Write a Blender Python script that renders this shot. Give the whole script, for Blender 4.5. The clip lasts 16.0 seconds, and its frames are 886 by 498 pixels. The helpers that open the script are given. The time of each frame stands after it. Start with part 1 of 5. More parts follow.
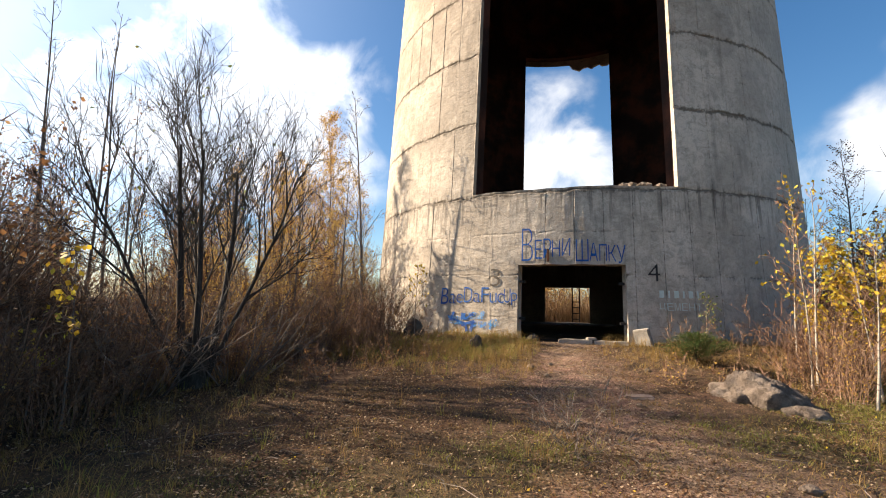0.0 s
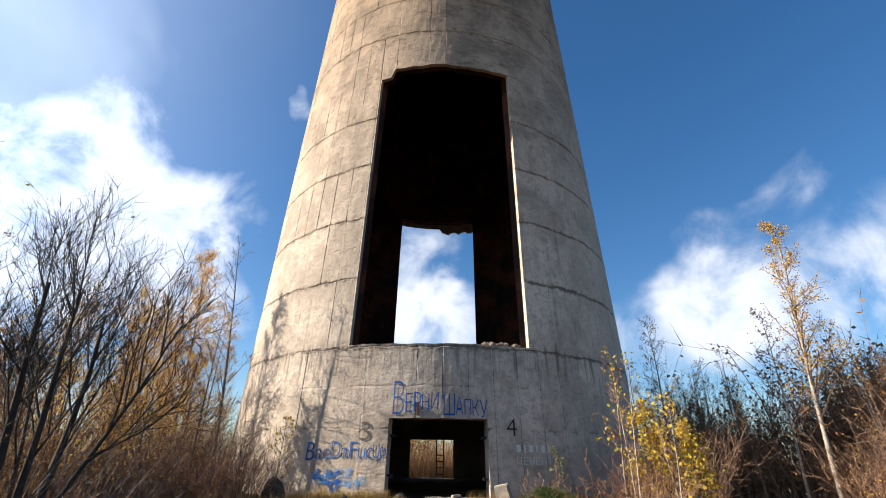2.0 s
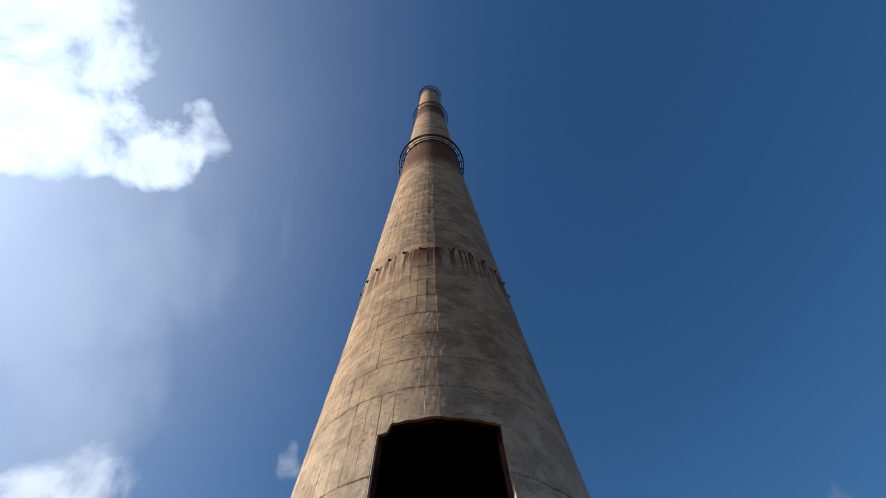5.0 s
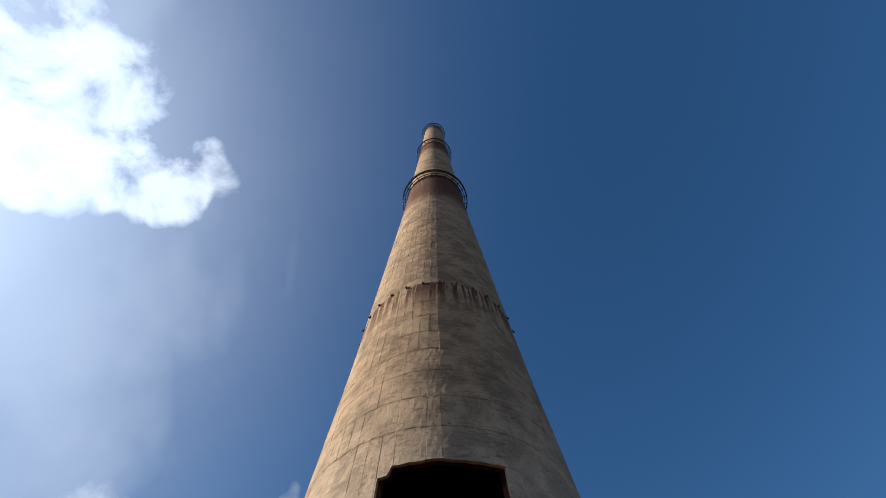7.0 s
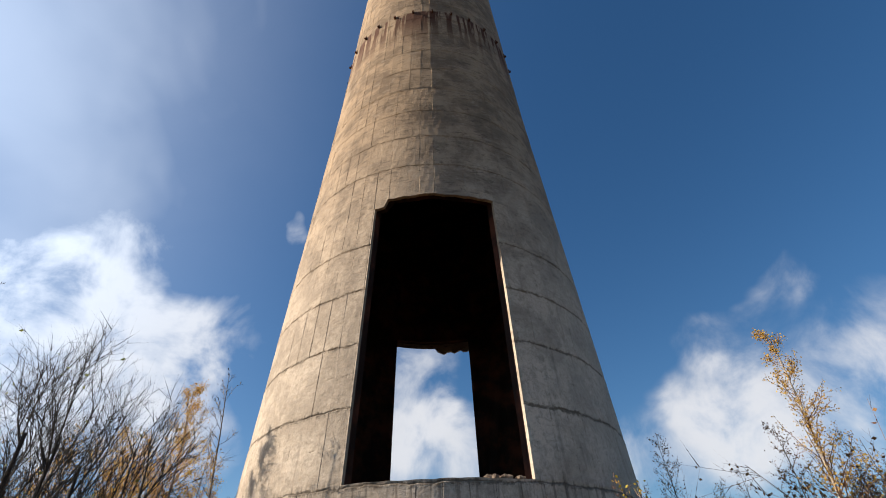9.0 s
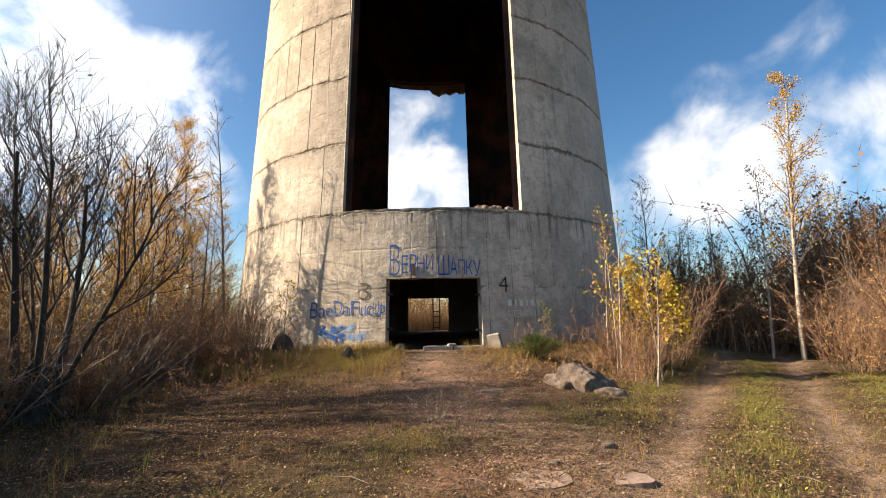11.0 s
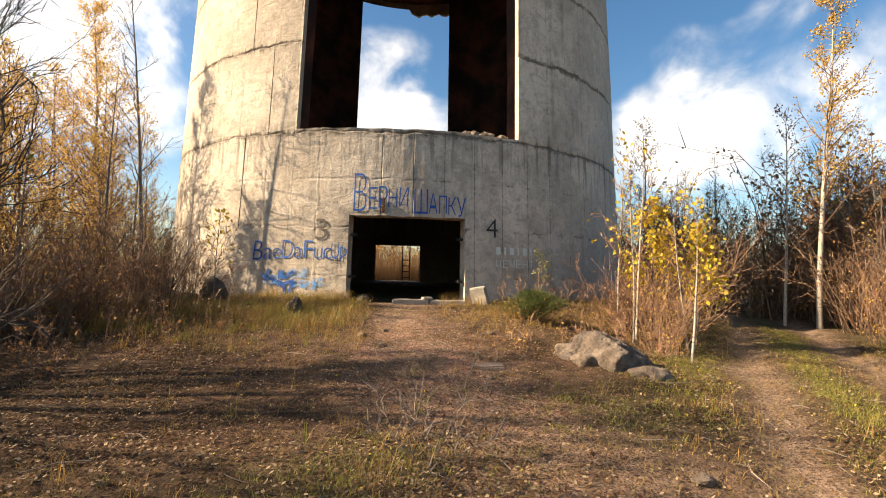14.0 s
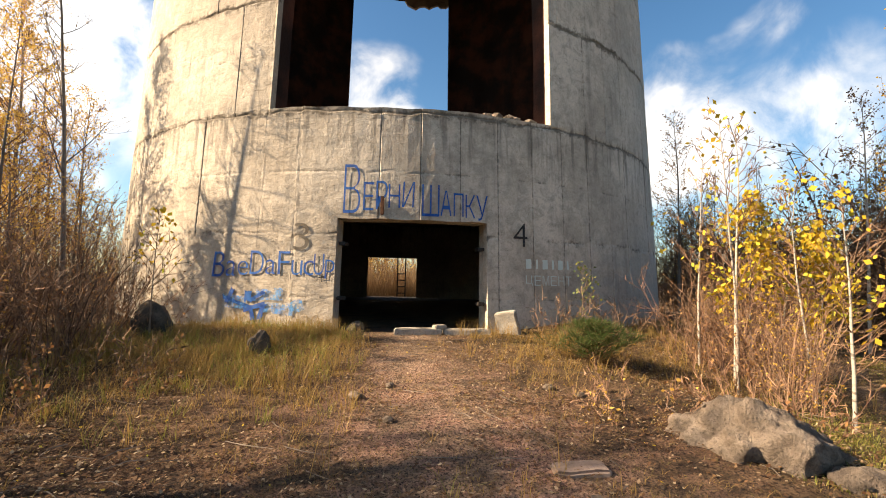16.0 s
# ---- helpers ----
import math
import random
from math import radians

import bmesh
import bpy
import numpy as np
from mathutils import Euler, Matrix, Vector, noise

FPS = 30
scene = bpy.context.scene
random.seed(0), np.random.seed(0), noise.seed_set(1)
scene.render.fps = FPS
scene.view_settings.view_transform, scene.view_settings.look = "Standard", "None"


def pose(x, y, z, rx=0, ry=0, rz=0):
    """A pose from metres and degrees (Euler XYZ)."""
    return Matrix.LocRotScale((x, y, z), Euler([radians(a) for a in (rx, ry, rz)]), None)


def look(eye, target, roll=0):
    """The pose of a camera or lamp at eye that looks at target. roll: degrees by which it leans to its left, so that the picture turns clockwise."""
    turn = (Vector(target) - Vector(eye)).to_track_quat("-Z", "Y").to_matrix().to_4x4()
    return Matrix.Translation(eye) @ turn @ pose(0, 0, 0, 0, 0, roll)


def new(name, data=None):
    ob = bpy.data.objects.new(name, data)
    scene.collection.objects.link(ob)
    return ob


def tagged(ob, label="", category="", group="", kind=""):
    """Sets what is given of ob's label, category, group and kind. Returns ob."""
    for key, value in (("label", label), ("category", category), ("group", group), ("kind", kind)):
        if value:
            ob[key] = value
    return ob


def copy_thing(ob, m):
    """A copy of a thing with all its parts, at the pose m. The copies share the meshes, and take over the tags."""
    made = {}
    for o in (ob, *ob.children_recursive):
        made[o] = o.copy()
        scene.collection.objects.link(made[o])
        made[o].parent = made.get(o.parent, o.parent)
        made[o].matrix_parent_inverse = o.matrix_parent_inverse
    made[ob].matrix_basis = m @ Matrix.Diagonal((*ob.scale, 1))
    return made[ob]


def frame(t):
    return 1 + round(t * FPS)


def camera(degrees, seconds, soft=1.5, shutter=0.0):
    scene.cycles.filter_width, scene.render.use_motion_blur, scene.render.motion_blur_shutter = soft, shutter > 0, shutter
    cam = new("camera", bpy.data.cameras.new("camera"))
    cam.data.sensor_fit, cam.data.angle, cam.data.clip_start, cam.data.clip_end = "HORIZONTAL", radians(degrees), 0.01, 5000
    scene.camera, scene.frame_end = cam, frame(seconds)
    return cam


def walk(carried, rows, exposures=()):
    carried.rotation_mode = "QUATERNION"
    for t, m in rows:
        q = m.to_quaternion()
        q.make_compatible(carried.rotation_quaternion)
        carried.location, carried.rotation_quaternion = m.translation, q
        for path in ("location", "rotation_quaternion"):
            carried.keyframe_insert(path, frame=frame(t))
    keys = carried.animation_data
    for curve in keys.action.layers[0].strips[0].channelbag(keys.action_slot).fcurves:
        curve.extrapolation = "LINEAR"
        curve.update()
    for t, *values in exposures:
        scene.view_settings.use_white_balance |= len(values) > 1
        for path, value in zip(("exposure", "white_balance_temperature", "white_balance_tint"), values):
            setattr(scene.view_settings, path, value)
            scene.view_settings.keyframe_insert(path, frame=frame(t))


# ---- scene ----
# the camera and its walk: seconds, place, turn
cam = camera(86.93, 16.0, soft=1.0)
ROWS = [
    (0.0, 0.000, 0.000, 0.974, 96.71, -1.23, -0.10),
    (0.5, -0.092, -0.400, 1.012, 95.32, -1.10, -7.07),
    (1.0, -0.187, -0.711, 1.058, 98.24, -0.84, -11.97),
    (1.5, -0.314, -0.900, 1.111, 105.22, -0.05, -14.55),
    (2.0, -0.423, -1.005, 1.051, 114.21, -0.66, -16.44),
    (2.5, -0.487, -1.048, 0.973, 122.52, 0.08, -16.43),
    (3.0, -0.491, -1.073, 0.949, 129.51, 0.38, -16.97),
    (3.5, -0.473, -1.108, 0.951, 137.25, 1.06, -16.87),
    (4.0, -0.497, -1.176, 0.957, 145.16, 1.20, -17.20),
    (4.5, -0.514, -1.259, 0.957, 151.17, 1.62, -16.18),
    (5.0, -0.504, -1.321, 0.945, 155.07, 1.65, -14.97),
    (5.2, -0.500, -1.335, 0.950, 156.50, 1.60, -14.60),
    (6.25, -0.420, -1.390, 1.010, 160.60, 1.35, -14.30),
    (7.3, -0.332, -1.420, 1.064, 157.05, 1.08, -14.65),
    (7.5, -0.324, -1.420, 1.073, 154.79, 1.10, -14.91),
    (8.0, -0.350, -1.401, 1.116, 147.05, 1.63, -14.82),
    (8.5, -0.400, -1.349, 1.148, 137.82, 1.42, -15.57),
    (9.0, -0.433, -1.251, 1.157, 128.33, 1.68, -15.76),
    (9.5, -0.436, -1.125, 1.125, 118.53, 1.38, -16.18),
    (10.0, -0.434, -1.031, 1.030, 110.64, 1.28, -16.99),
    (10.2, -0.430, -1.010, 1.020, 107.25, 1.20, -17.15),
    (11.25, -0.300, -0.680, 0.995, 96.30, 0.80, -16.70),
    (12.3, -0.095, -0.100, 0.980, 92.55, 0.45, -16.15),
    (12.5, -0.059, 0.081, 0.975, 92.36, 0.22, -16.68),
    (13.0, 0.062, 0.571, 0.954, 91.92, -0.71, -18.15),
    (13.5, 0.148, 1.165, 0.930, 91.94, -1.25, -19.64),
    (14.0, 0.250, 1.799, 0.917, 92.18, -1.41, -20.89),
    (14.5, 0.376, 2.455, 0.950, 93.10, -1.32, -21.33),
    (15.0, 0.484, 3.106, 0.996, 93.54, -1.15, -21.16),
    (15.5, 0.637, 3.779, 1.024, 93.64, -1.09, -21.81),
    (16.0, 0.721, 4.435, 1.014, 93.73, -1.18, -22.07),
]
EXPOSURES = [(0.0, 1.5, 6900, 10), (1.0, 1.7, 6850, 10), (2.0, 1.28, 6300, 10), (3.5, 0.83, 6250, 10), (5.0, 0.7, 6400, 10), (7.5, 0.7, 6400, 10), (9.0, 0.82, 6550, 10), (10.2, 1.25, 6700, 10), (12.5, 1.6, 7750, 10), (16.0, 1.72, 7900, 10)]
walk(cam, [(t, pose(x, y, z, rx, ry, rz)) for t, x, y, z, rx, ry, rz in ROWS], EXPOSURES)

# ---- world, sun ----
SUN_AZ, SUN_EL = radians(165), radians(31)
world = bpy.data.worlds.new("sky")
scene.world = world
world.use_nodes = True
wn, wl = world.node_tree.nodes, world.node_tree.links
wn.clear()


def wnode(kind, **values):
    n = wn.new(kind)
    for k, v in values.items():
        n.inputs[k].default_value = v
    return n


def wmath(op, a, b):
    n = wn.new("ShaderNodeMath")
    n.operation = op
    for i, v in enumerate((a, b)):
        if isinstance(v, (int, float)):
            n.inputs[i].default_value = v
        else:
            wl.new(v, n.inputs[i])
    return n.outputs[0]


sky = wn.new("ShaderNodeTexSky")
sky.sky_type, sky.sun_disc = "NISHITA", False
sky.sun_elevation, sky.sun_rotation = SUN_EL, radians(90) - SUN_AZ
sky.air_density, sky.dust_density, sky.ozone_density = 1.0, 0.6, 3.0
coord = wn.new("ShaderNodeTexCoord")
sunward = wn.new("ShaderNodeVectorMath")
sunward.operation = "DOT_PRODUCT"
wl.new(coord.outputs["Generated"], sunward.inputs[0])
sunward.inputs[1].default_value = (math.cos(SUN_AZ) * math.cos(SUN_EL), math.sin(SUN_AZ) * math.cos(SUN_EL), math.sin(SUN_EL))
# the clouds: bearing and height in degrees, half width, thickness
CLOUDS = ((162, 53, 12, 1.2), (143, 62, 4, 1.0), (141, 57, 4, 1.0), (116, 29, 8, 0.8), (122, 23, 9, 0.85), (101, 25, 6, 0.75),
          (95, 39, 2.2, 0.7), (110, 21, 9, 0.8), (134, 15, 14, 0.75), (154, 12, 16, 0.75), (42, 15, 7, 0.62), (35, 14, 8, 0.62), (28, 18, 7, 0.55),
          (48, 13, 7, 0.6), (33, 26, 3, 0.6), (39, 23, 4, 0.5), (73, 16, 7, 0.95), (77, 23, 6, 0.8), (60, 10, 9, 0.6), (86, 12, 9, 0.9), (118, 15, 9, 0.8), (106, 14, 8, 0.8))
warp = wnode("ShaderNodeTexNoise", Scale=3.2, Detail=4.0, Roughness=0.55)
wl.new(coord.outputs["Generated"], warp.inputs["Vector"])
swirl = wn.new("ShaderNodeVectorMath")
swirl.operation = "MULTIPLY_ADD"
wl.new(warp.outputs["Color"], swirl.inputs[0])
swirl.inputs[1].default_value = (0.3, 0.3, 0.2)
shifted = wn.new("ShaderNodeVectorMath")
shifted.operation = "ADD"
wl.new(coord.outputs["Generated"], shifted.inputs[0])
shifted.inputs[1].default_value = (-0.15, -0.15, -0.1)
wl.new(shifted.outputs[0], swirl.inputs[2])
bent = wn.new("ShaderNodeVectorMath")
bent.operation = "NORMALIZE"
wl.new(swirl.outputs[0], bent.inputs[0])
heap = 0.0
for az, el, wide, thick in CLOUDS:
    toward = wn.new("ShaderNodeVectorMath")
    toward.operation = "DOT_PRODUCT"
    wl.new(bent.outputs[0], toward.inputs[0])
    az, el = radians(az), radians(el)
    toward.inputs[1].default_value = (math.cos(az) * math.cos(el), math.sin(az) * math.cos(el), math.sin(el))
    blob = wn.new("ShaderNodeMapRange")
    blob.interpolation_type = "SMOOTHSTEP"
    for k, v in (("From Min", math.cos(radians(wide * 1.25))), ("From Max", 1.0), ("To Max", thick)):
        blob.inputs[k].default_value = v
    wl.new(toward.outputs["Value"], blob.inputs["Value"])
    heap = wmath("ADD", heap, blob.outputs[0])
puff = wnode("ShaderNodeTexNoise", Scale=7.0, Detail=9.0, Roughness=0.58, Distortion=0.35)
wl.new(coord.outputs["Generated"], puff.inputs["Vector"])
streaky = wn.new("ShaderNodeMapping")
streaky.inputs["Rotation"].default_value = (0.5, 0.35, 0.6)
streaky.inputs["Scale"].default_value = (2.2, 1.0, 1.5)
wl.new(coord.outputs["Generated"], streaky.inputs["Vector"])
veil = wnode("ShaderNodeTexNoise", Scale=1.3, Detail=4.0, Roughness=0.5, Distortion=0.25)
wl.new(streaky.outputs[0], veil.inputs["Vector"])
near_sun = wmath("MULTIPLY", wmath("SUBTRACT", sunward.outputs["Value"], 0.6), 0.9)
cover = wn.new("ShaderNodeMapRange")
cover.interpolation_type = "SMOOTHSTEP"
for k, v in (("From Min", 0.2), ("From Max", 1.2), ("To Max", 0.9)):
    cover.inputs[k].default_value = v
wl.new(wmath("MULTIPLY", wmath("MINIMUM", heap, 1.15), wmath("ADD", wmath("MULTIPLY", puff.outputs["Fac"], 2.9), -0.62)), cover.inputs["Value"])
thin = wn.new("ShaderNodeMapRange")
thin.interpolation_type = "SMOOTHSTEP"
for k, v in (("From Min", 0.47), ("From Max", 0.9), ("To Max", 0.36)):
    thin.inputs[k].default_value = v
wl.new(wmath("ADD", veil.outputs["Fac"], near_sun), thin.inputs["Value"])
glow = wmath("MULTIPLY", wmath("POWER", wmath("MAXIMUM", sunward.outputs["Value"], 0.0), 5.0), 0.57)
density = wmath("MAXIMUM", wmath("MAXIMUM", cover.outputs[0], thin.outputs[0]), glow)
white = wn.new("ShaderNodeMix")
white.data_type = "RGBA"
wl.new(puff.outputs["Fac"], white.inputs["Factor"])
white.inputs["A"].default_value = (9.2, 9.2, 9.5, 1)
white.inputs["B"].default_value = (6.0, 6.2, 6.6, 1)
mixed = wn.new("ShaderNodeMix")
mixed.data_type = "RGBA"
wl.new(density, mixed.inputs["Factor"])
tone = wn.new("ShaderNodeHueSaturation")
tone.inputs["Saturation"].default_value = 1.24
wl.new(sky.outputs[0], tone.inputs["Color"])
wl.new(tone.outputs[0], mixed.inputs["A"])
bright = wn.new("ShaderNodeMix")
bright.data_type = "RGBA"
wl.new(glow, bright.inputs["Factor"])
wl.new(white.outputs["Result"], bright.inputs["A"])
bright.inputs["B"].default_value = (17.0, 22.5, 30.0, 1)
wl.new(bright.outputs["Result"], mixed.inputs["B"])
back = wnode("ShaderNodeBackground", Strength=0.063)
wl.new(mixed.outputs["Result"], back.inputs["Color"])
wout = wn.new("ShaderNodeOutputWorld")
wl.new(back.outputs[0], wout.inputs["Surface"])

lamp = bpy.data.lights.new("sun", "SUN")
lamp.energy, lamp.angle, lamp.color = 5.0, radians(0.6), (1.0, 0.85, 0.69)
sun = new("sun", lamp)
sun.matrix_world = look((math.cos(SUN_AZ) * 60, math.sin(SUN_AZ) * 60, 60 * math.tan(SUN_EL)), (0, 0, 0))

# ---- materials ----


class Mat:
    """A node material with a few short ways to wire it."""

    def __init__(self, name, rough=0.9):
        self.m = bpy.data.materials.new(name)
        self.m.use_nodes = True
        self.n, self.l = self.m.node_tree.nodes, self.m.node_tree.links
        self.b = self.n["Principled BSDF"]
        self.b.inputs["Roughness"].default_value = rough
        self.b.inputs["Specular IOR Level"].default_value = 0.25
        self.tc = self.n.new("ShaderNodeTexCoord")

    def put(self, value, socket):
        if isinstance(value, (int, float)):
            socket.default_value = value
        elif isinstance(value, tuple):
            socket.default_value = (*value, 1.0) if len(value) == 3 else value
        else:
            self.l.new(value, socket)

    def coords(self, scale=(1, 1, 1), of="Object"):
        n = self.n.new("ShaderNodeMapping")
        n.inputs["Scale"].default_value = scale
        self.l.new(self.tc.outputs[of], n.inputs["Vector"])
        return n.outputs[0]

    def noise(self, scale, detail=4.0, rough=0.6, vec=None, distort=0.0):
        n = self.n.new("ShaderNodeTexNoise")
        n.inputs["Scale"].default_value, n.inputs["Detail"].default_value = scale, detail
        n.inputs["Roughness"].default_value, n.inputs["Distortion"].default_value = rough, distort
        self.l.new(vec if vec is not None else self.tc.outputs["Object"], n.inputs["Vector"])
        return n.outputs["Fac"]

    def span(self, v, a, b, lo=0.0, hi=1.0):
        n = self.n.new("ShaderNodeMapRange")
        n.interpolation_type = "SMOOTHSTEP"
        self.put(v, n.inputs["Value"])
        for k, x in (("From Min", a), ("From Max", b), ("To Min", lo), ("To Max", hi)):
            n.inputs[k].default_value = x
        return n.outputs[0]

    def math(self, op, a, b=0.0):
        n = self.n.new("ShaderNodeMath")
        n.operation = op
        self.put(a, n.inputs[0])
        self.put(b, n.inputs[1])
        return n.outputs[0]

    def mix(self, f, a, b, blend="MIX"):
        n = self.n.new("ShaderNodeMix")
        n.data_type, n.blend_type = "RGBA", blend
        self.put(f, n.inputs["Factor"])
        self.put(a, n.inputs["A"])
        self.put(b, n.inputs["B"])
        return n.outputs["Result"]

    def attr(self, name):
        n = self.n.new("ShaderNodeAttribute")
        n.attribute_name = name
        return n.outputs["Fac"]

    def z(self):
        n = self.n.new("ShaderNodeSeparateXYZ")
        self.l.new(self.tc.outputs["Object"], n.inputs[0])
        return n.outputs["Z"]

    def island(self):
        return self.n.new("ShaderNodeNewGeometry").outputs["Random Per Island"]

    def each(self):
        return self.n.new("ShaderNodeObjectInfo").outputs["Random"]

    def bump(self, height, strength=0.5, distance=0.02):
        n = self.n.new("ShaderNodeBump")
        n.inputs["Strength"].default_value, n.inputs["Distance"].default_value = strength, distance
        self.l.new(height, n.inputs["Height"])
        self.l.new(n.outputs[0], self.b.inputs["Normal"])

    def done(self, colour):
        self.put(colour, self.b.inputs["Base Color"])
        return self.m


def leaf_material(name, a, b, c):
    m = Mat(name, 0.6)
    r = m.island()
    col = m.mix(m.span(r, 0.0, 0.6), a, b)
    col = m.mix(m.span(r, 0.6, 1.0), col, c)
    col = m.mix(m.span(m.noise(1.7, 2.0), 0.35, 0.7, 0.0, 0.45), col, b)
    out, tr = m.n["Material Output"], m.n.new("ShaderNodeBsdfTranslucent")
    add = m.n.new("ShaderNodeMixShader")
    add.inputs[0].default_value = 0.4
    m.l.new(col, tr.inputs["Color"])
    m.l.new(m.b.outputs[0], add.inputs[1])
    m.l.new(tr.outputs[0], add.inputs[2])
    m.l.new(add.outputs[0], out.inputs["Surface"])
    return m.done(col)


def concrete_material():
    m = Mat("board_marked_concrete", 0.93)
    streak = m.noise(1.0, 6.0, 0.68, m.coords((3.2, 3.2, 0.16)))
    fine = m.noise(1.0, 6.0, 0.7, m.coords((11.0, 11.0, 0.9)))
    blot = m.noise(0.5, 7.0, 0.66, None, 0.4)
    cloud = m.noise(3.4, 8.0, 0.72, None, 0.8)
    patch = m.noise(9.0, 5.0, 0.65, None, 0.5)
    grain = m.noise(26.0, 8.0, 0.75)
    lay = m.attr("panel")
    col = m.mix(m.span(blot, 0.38, 0.62), (0.46, 0.39, 0.305), (0.71, 0.615, 0.495))
    col = m.mix(m.span(cloud, 0.42, 0.66, 0.0, 0.55), col, (0.255, 0.225, 0.18))
    col = m.mix(m.span(lay, 0.3, 1.0, 0.0, 0.5), col, (0.57, 0.52, 0.445))
    col = m.mix(m.span(lay, 0.45, 0.0, 0.0, 0.3), col, (0.24, 0.205, 0.165))
    # dark runs below the sill of the great opening
    run = m.noise(1.0, 5.0, 0.65, m.coords((5.5, 5.5, 0.22)))
    col = m.mix(m.math("MULTIPLY", m.span(run, 0.5, 0.62), m.math("MULTIPLY", m.span(m.z(), 2.7, 4.2, 0.0, 0.75), m.span(m.z(), 4.6, 4.3))), col, (0.15, 0.13, 0.105))
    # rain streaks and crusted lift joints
    col = m.mix(m.span(streak, 0.52, 0.74, 0.0, 0.4), col, (0.115, 0.10, 0.085))
    col = m.mix(m.span(fine, 0.55, 0.78, 0.0, 0.25), col, (0.15, 0.13, 0.105))
    col = m.mix(m.span(patch, 0.5, 0.7, 0.0, 0.36), col, (0.20, 0.175, 0.14))
    col = m.mix(m.span(patch, 0.44, 0.3, 0.0, 0.4), col, (0.56, 0.51, 0.43))
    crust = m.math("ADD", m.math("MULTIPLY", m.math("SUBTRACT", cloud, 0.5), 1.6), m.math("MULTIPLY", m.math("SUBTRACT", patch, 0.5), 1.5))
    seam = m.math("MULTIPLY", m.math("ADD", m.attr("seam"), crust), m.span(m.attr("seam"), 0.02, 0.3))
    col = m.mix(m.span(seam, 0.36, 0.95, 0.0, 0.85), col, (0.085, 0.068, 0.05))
    col = m.mix(m.span(grain, 0.4, 0.72, 0.0, 0.3), col, (0.17, 0.15, 0.125))
    col = m.mix(m.span(grain, 0.42, 0.25, 0.0, 0.4), col, (0.52, 0.48, 0.42))
    pit = m.noise(48.0, 3.0, 0.6)
    col = m.mix(m.math("MULTIPLY", m.span(pit, 0.6, 0.7), m.span(cloud, 0.5, 0.66, 0.15, 0.9)), col, (0.05, 0.045, 0.038))
    z = m.z()
    # smoke has browned the shaft higher up
    col = m.mix(m.span(z, 2.0, 27.0, 0.0, 0.88), col, m.mix(m.span(blot, 0.38, 0.62), (0.17, 0.114, 0.064), (0.34, 0.236, 0.136)))
    board = m.noise(1.0, 5.0, 0.7, m.coords((1.6, 1.6, 4.5)), 0.8)
    col = m.mix(m.math("MULTIPLY", m.span(board, 0.52, 0.68), m.span(z, 6.0, 20.0, 0.1, 0.6)), col, (0.09, 0.068, 0.048))
    col = m.mix(m.math("MULTIPLY", m.span(board, 0.46, 0.34), m.span(z, 6.0, 20.0, 0.0, 0.35)), col, (0.42, 0.35, 0.265))
    # rusty run-off below the iron galleries
    drip = m.noise(1.0, 4.0, 0.6, m.coords((2.2, 2.2, 0.10)))
    for level, tall, force in ((37.0, 6.0, 1.0), (88.0, 21.0, 1.0), (141.0, 17.0, 1.0), (191.5, 12.0, 0.75)):
        down = m.math("DIVIDE", m.math("SUBTRACT", level, z), tall)
        band = m.math("MULTIPLY", m.span(down, 1.0, 0.1 if level < 50 else 0.55), m.span(down, -0.03, 0.02))
        runs = m.span(drip, 0.45, 0.53) if level < 50 else m.span(drip, 0.2, 0.45)
        col = m.mix(m.math("MULTIPLY", m.math("MULTIPLY", band, runs), force), col, (0.085, 0.034, 0.016))
    rise = m.math("ADD", m.math("MULTIPLY", grain, 0.5), m.math("MULTIPLY", fine, 0.7))
    rise = m.math("ADD", rise, m.math("MULTIPLY", board, 1.6))
    m.bump(m.math("ADD", rise, m.math("ADD", m.math("MULTIPLY", cloud, 0.6), m.math("MULTIPLY", patch, 0.5))), 0.75, 0.022)
    return m.done(col)


def lining_material():
    m = Mat("sooty_brick", 0.95)
    soot = m.noise(0.7, 5.0)
    col = m.mix(m.span(soot, 0.35, 0.6), (0.10, 0.033, 0.017), (0.022, 0.011, 0.008))
    m.bump(m.noise(20.0), 0.6, 0.02)
    return m.done(col)


def plain_material(name, a, b, scale, rough=0.9, c=None, bump=0.4, distance=0.02):
    m = Mat(name, rough)
    big, small = m.noise(scale, 4.0), m.noise(scale * 9, 5.0, 0.7)
    col = m.mix(m.span(big, 0.35, 0.65), a, b)
    col = m.mix(m.span(small, 0.45, 0.75, 0.0, 0.65), col, c or tuple(x * 0.45 for x in a))
    m.bump(small, bump, distance)
    return m.done(col)


def bark_material(name, a, b, c, mark=0.0):
    m = Mat(name, 0.85)
    wood = m.noise(1.0, 5.0, 0.7, m.coords((7, 7, 26) if mark else (30, 30, 4)))
    col = m.mix(m.span(wood, 0.35, 0.7), a, b)
    if mark:
        col = m.mix(m.span(wood, 0.54, 0.62, 0.0, 0.9), col, c)
    col = m.mix(m.span(m.each(), 0.0, 1.0, 0.0, 0.4), col, tuple(x * 0.6 for x in a))
    m.bump(wood, 0.5, 0.01)
    return m.done(col)


def twig_material(name, a, b):
    m = Mat(name, 0.8)
    r = m.island()
    col = m.mix(r, a, b)
    col = m.mix(m.span(m.each(), 0.0, 1.0, 0.0, 0.5), col, a)
    return m.done(col)


def grass_material(name, a, b, c):
    return leaf_material(name, a, b, c)


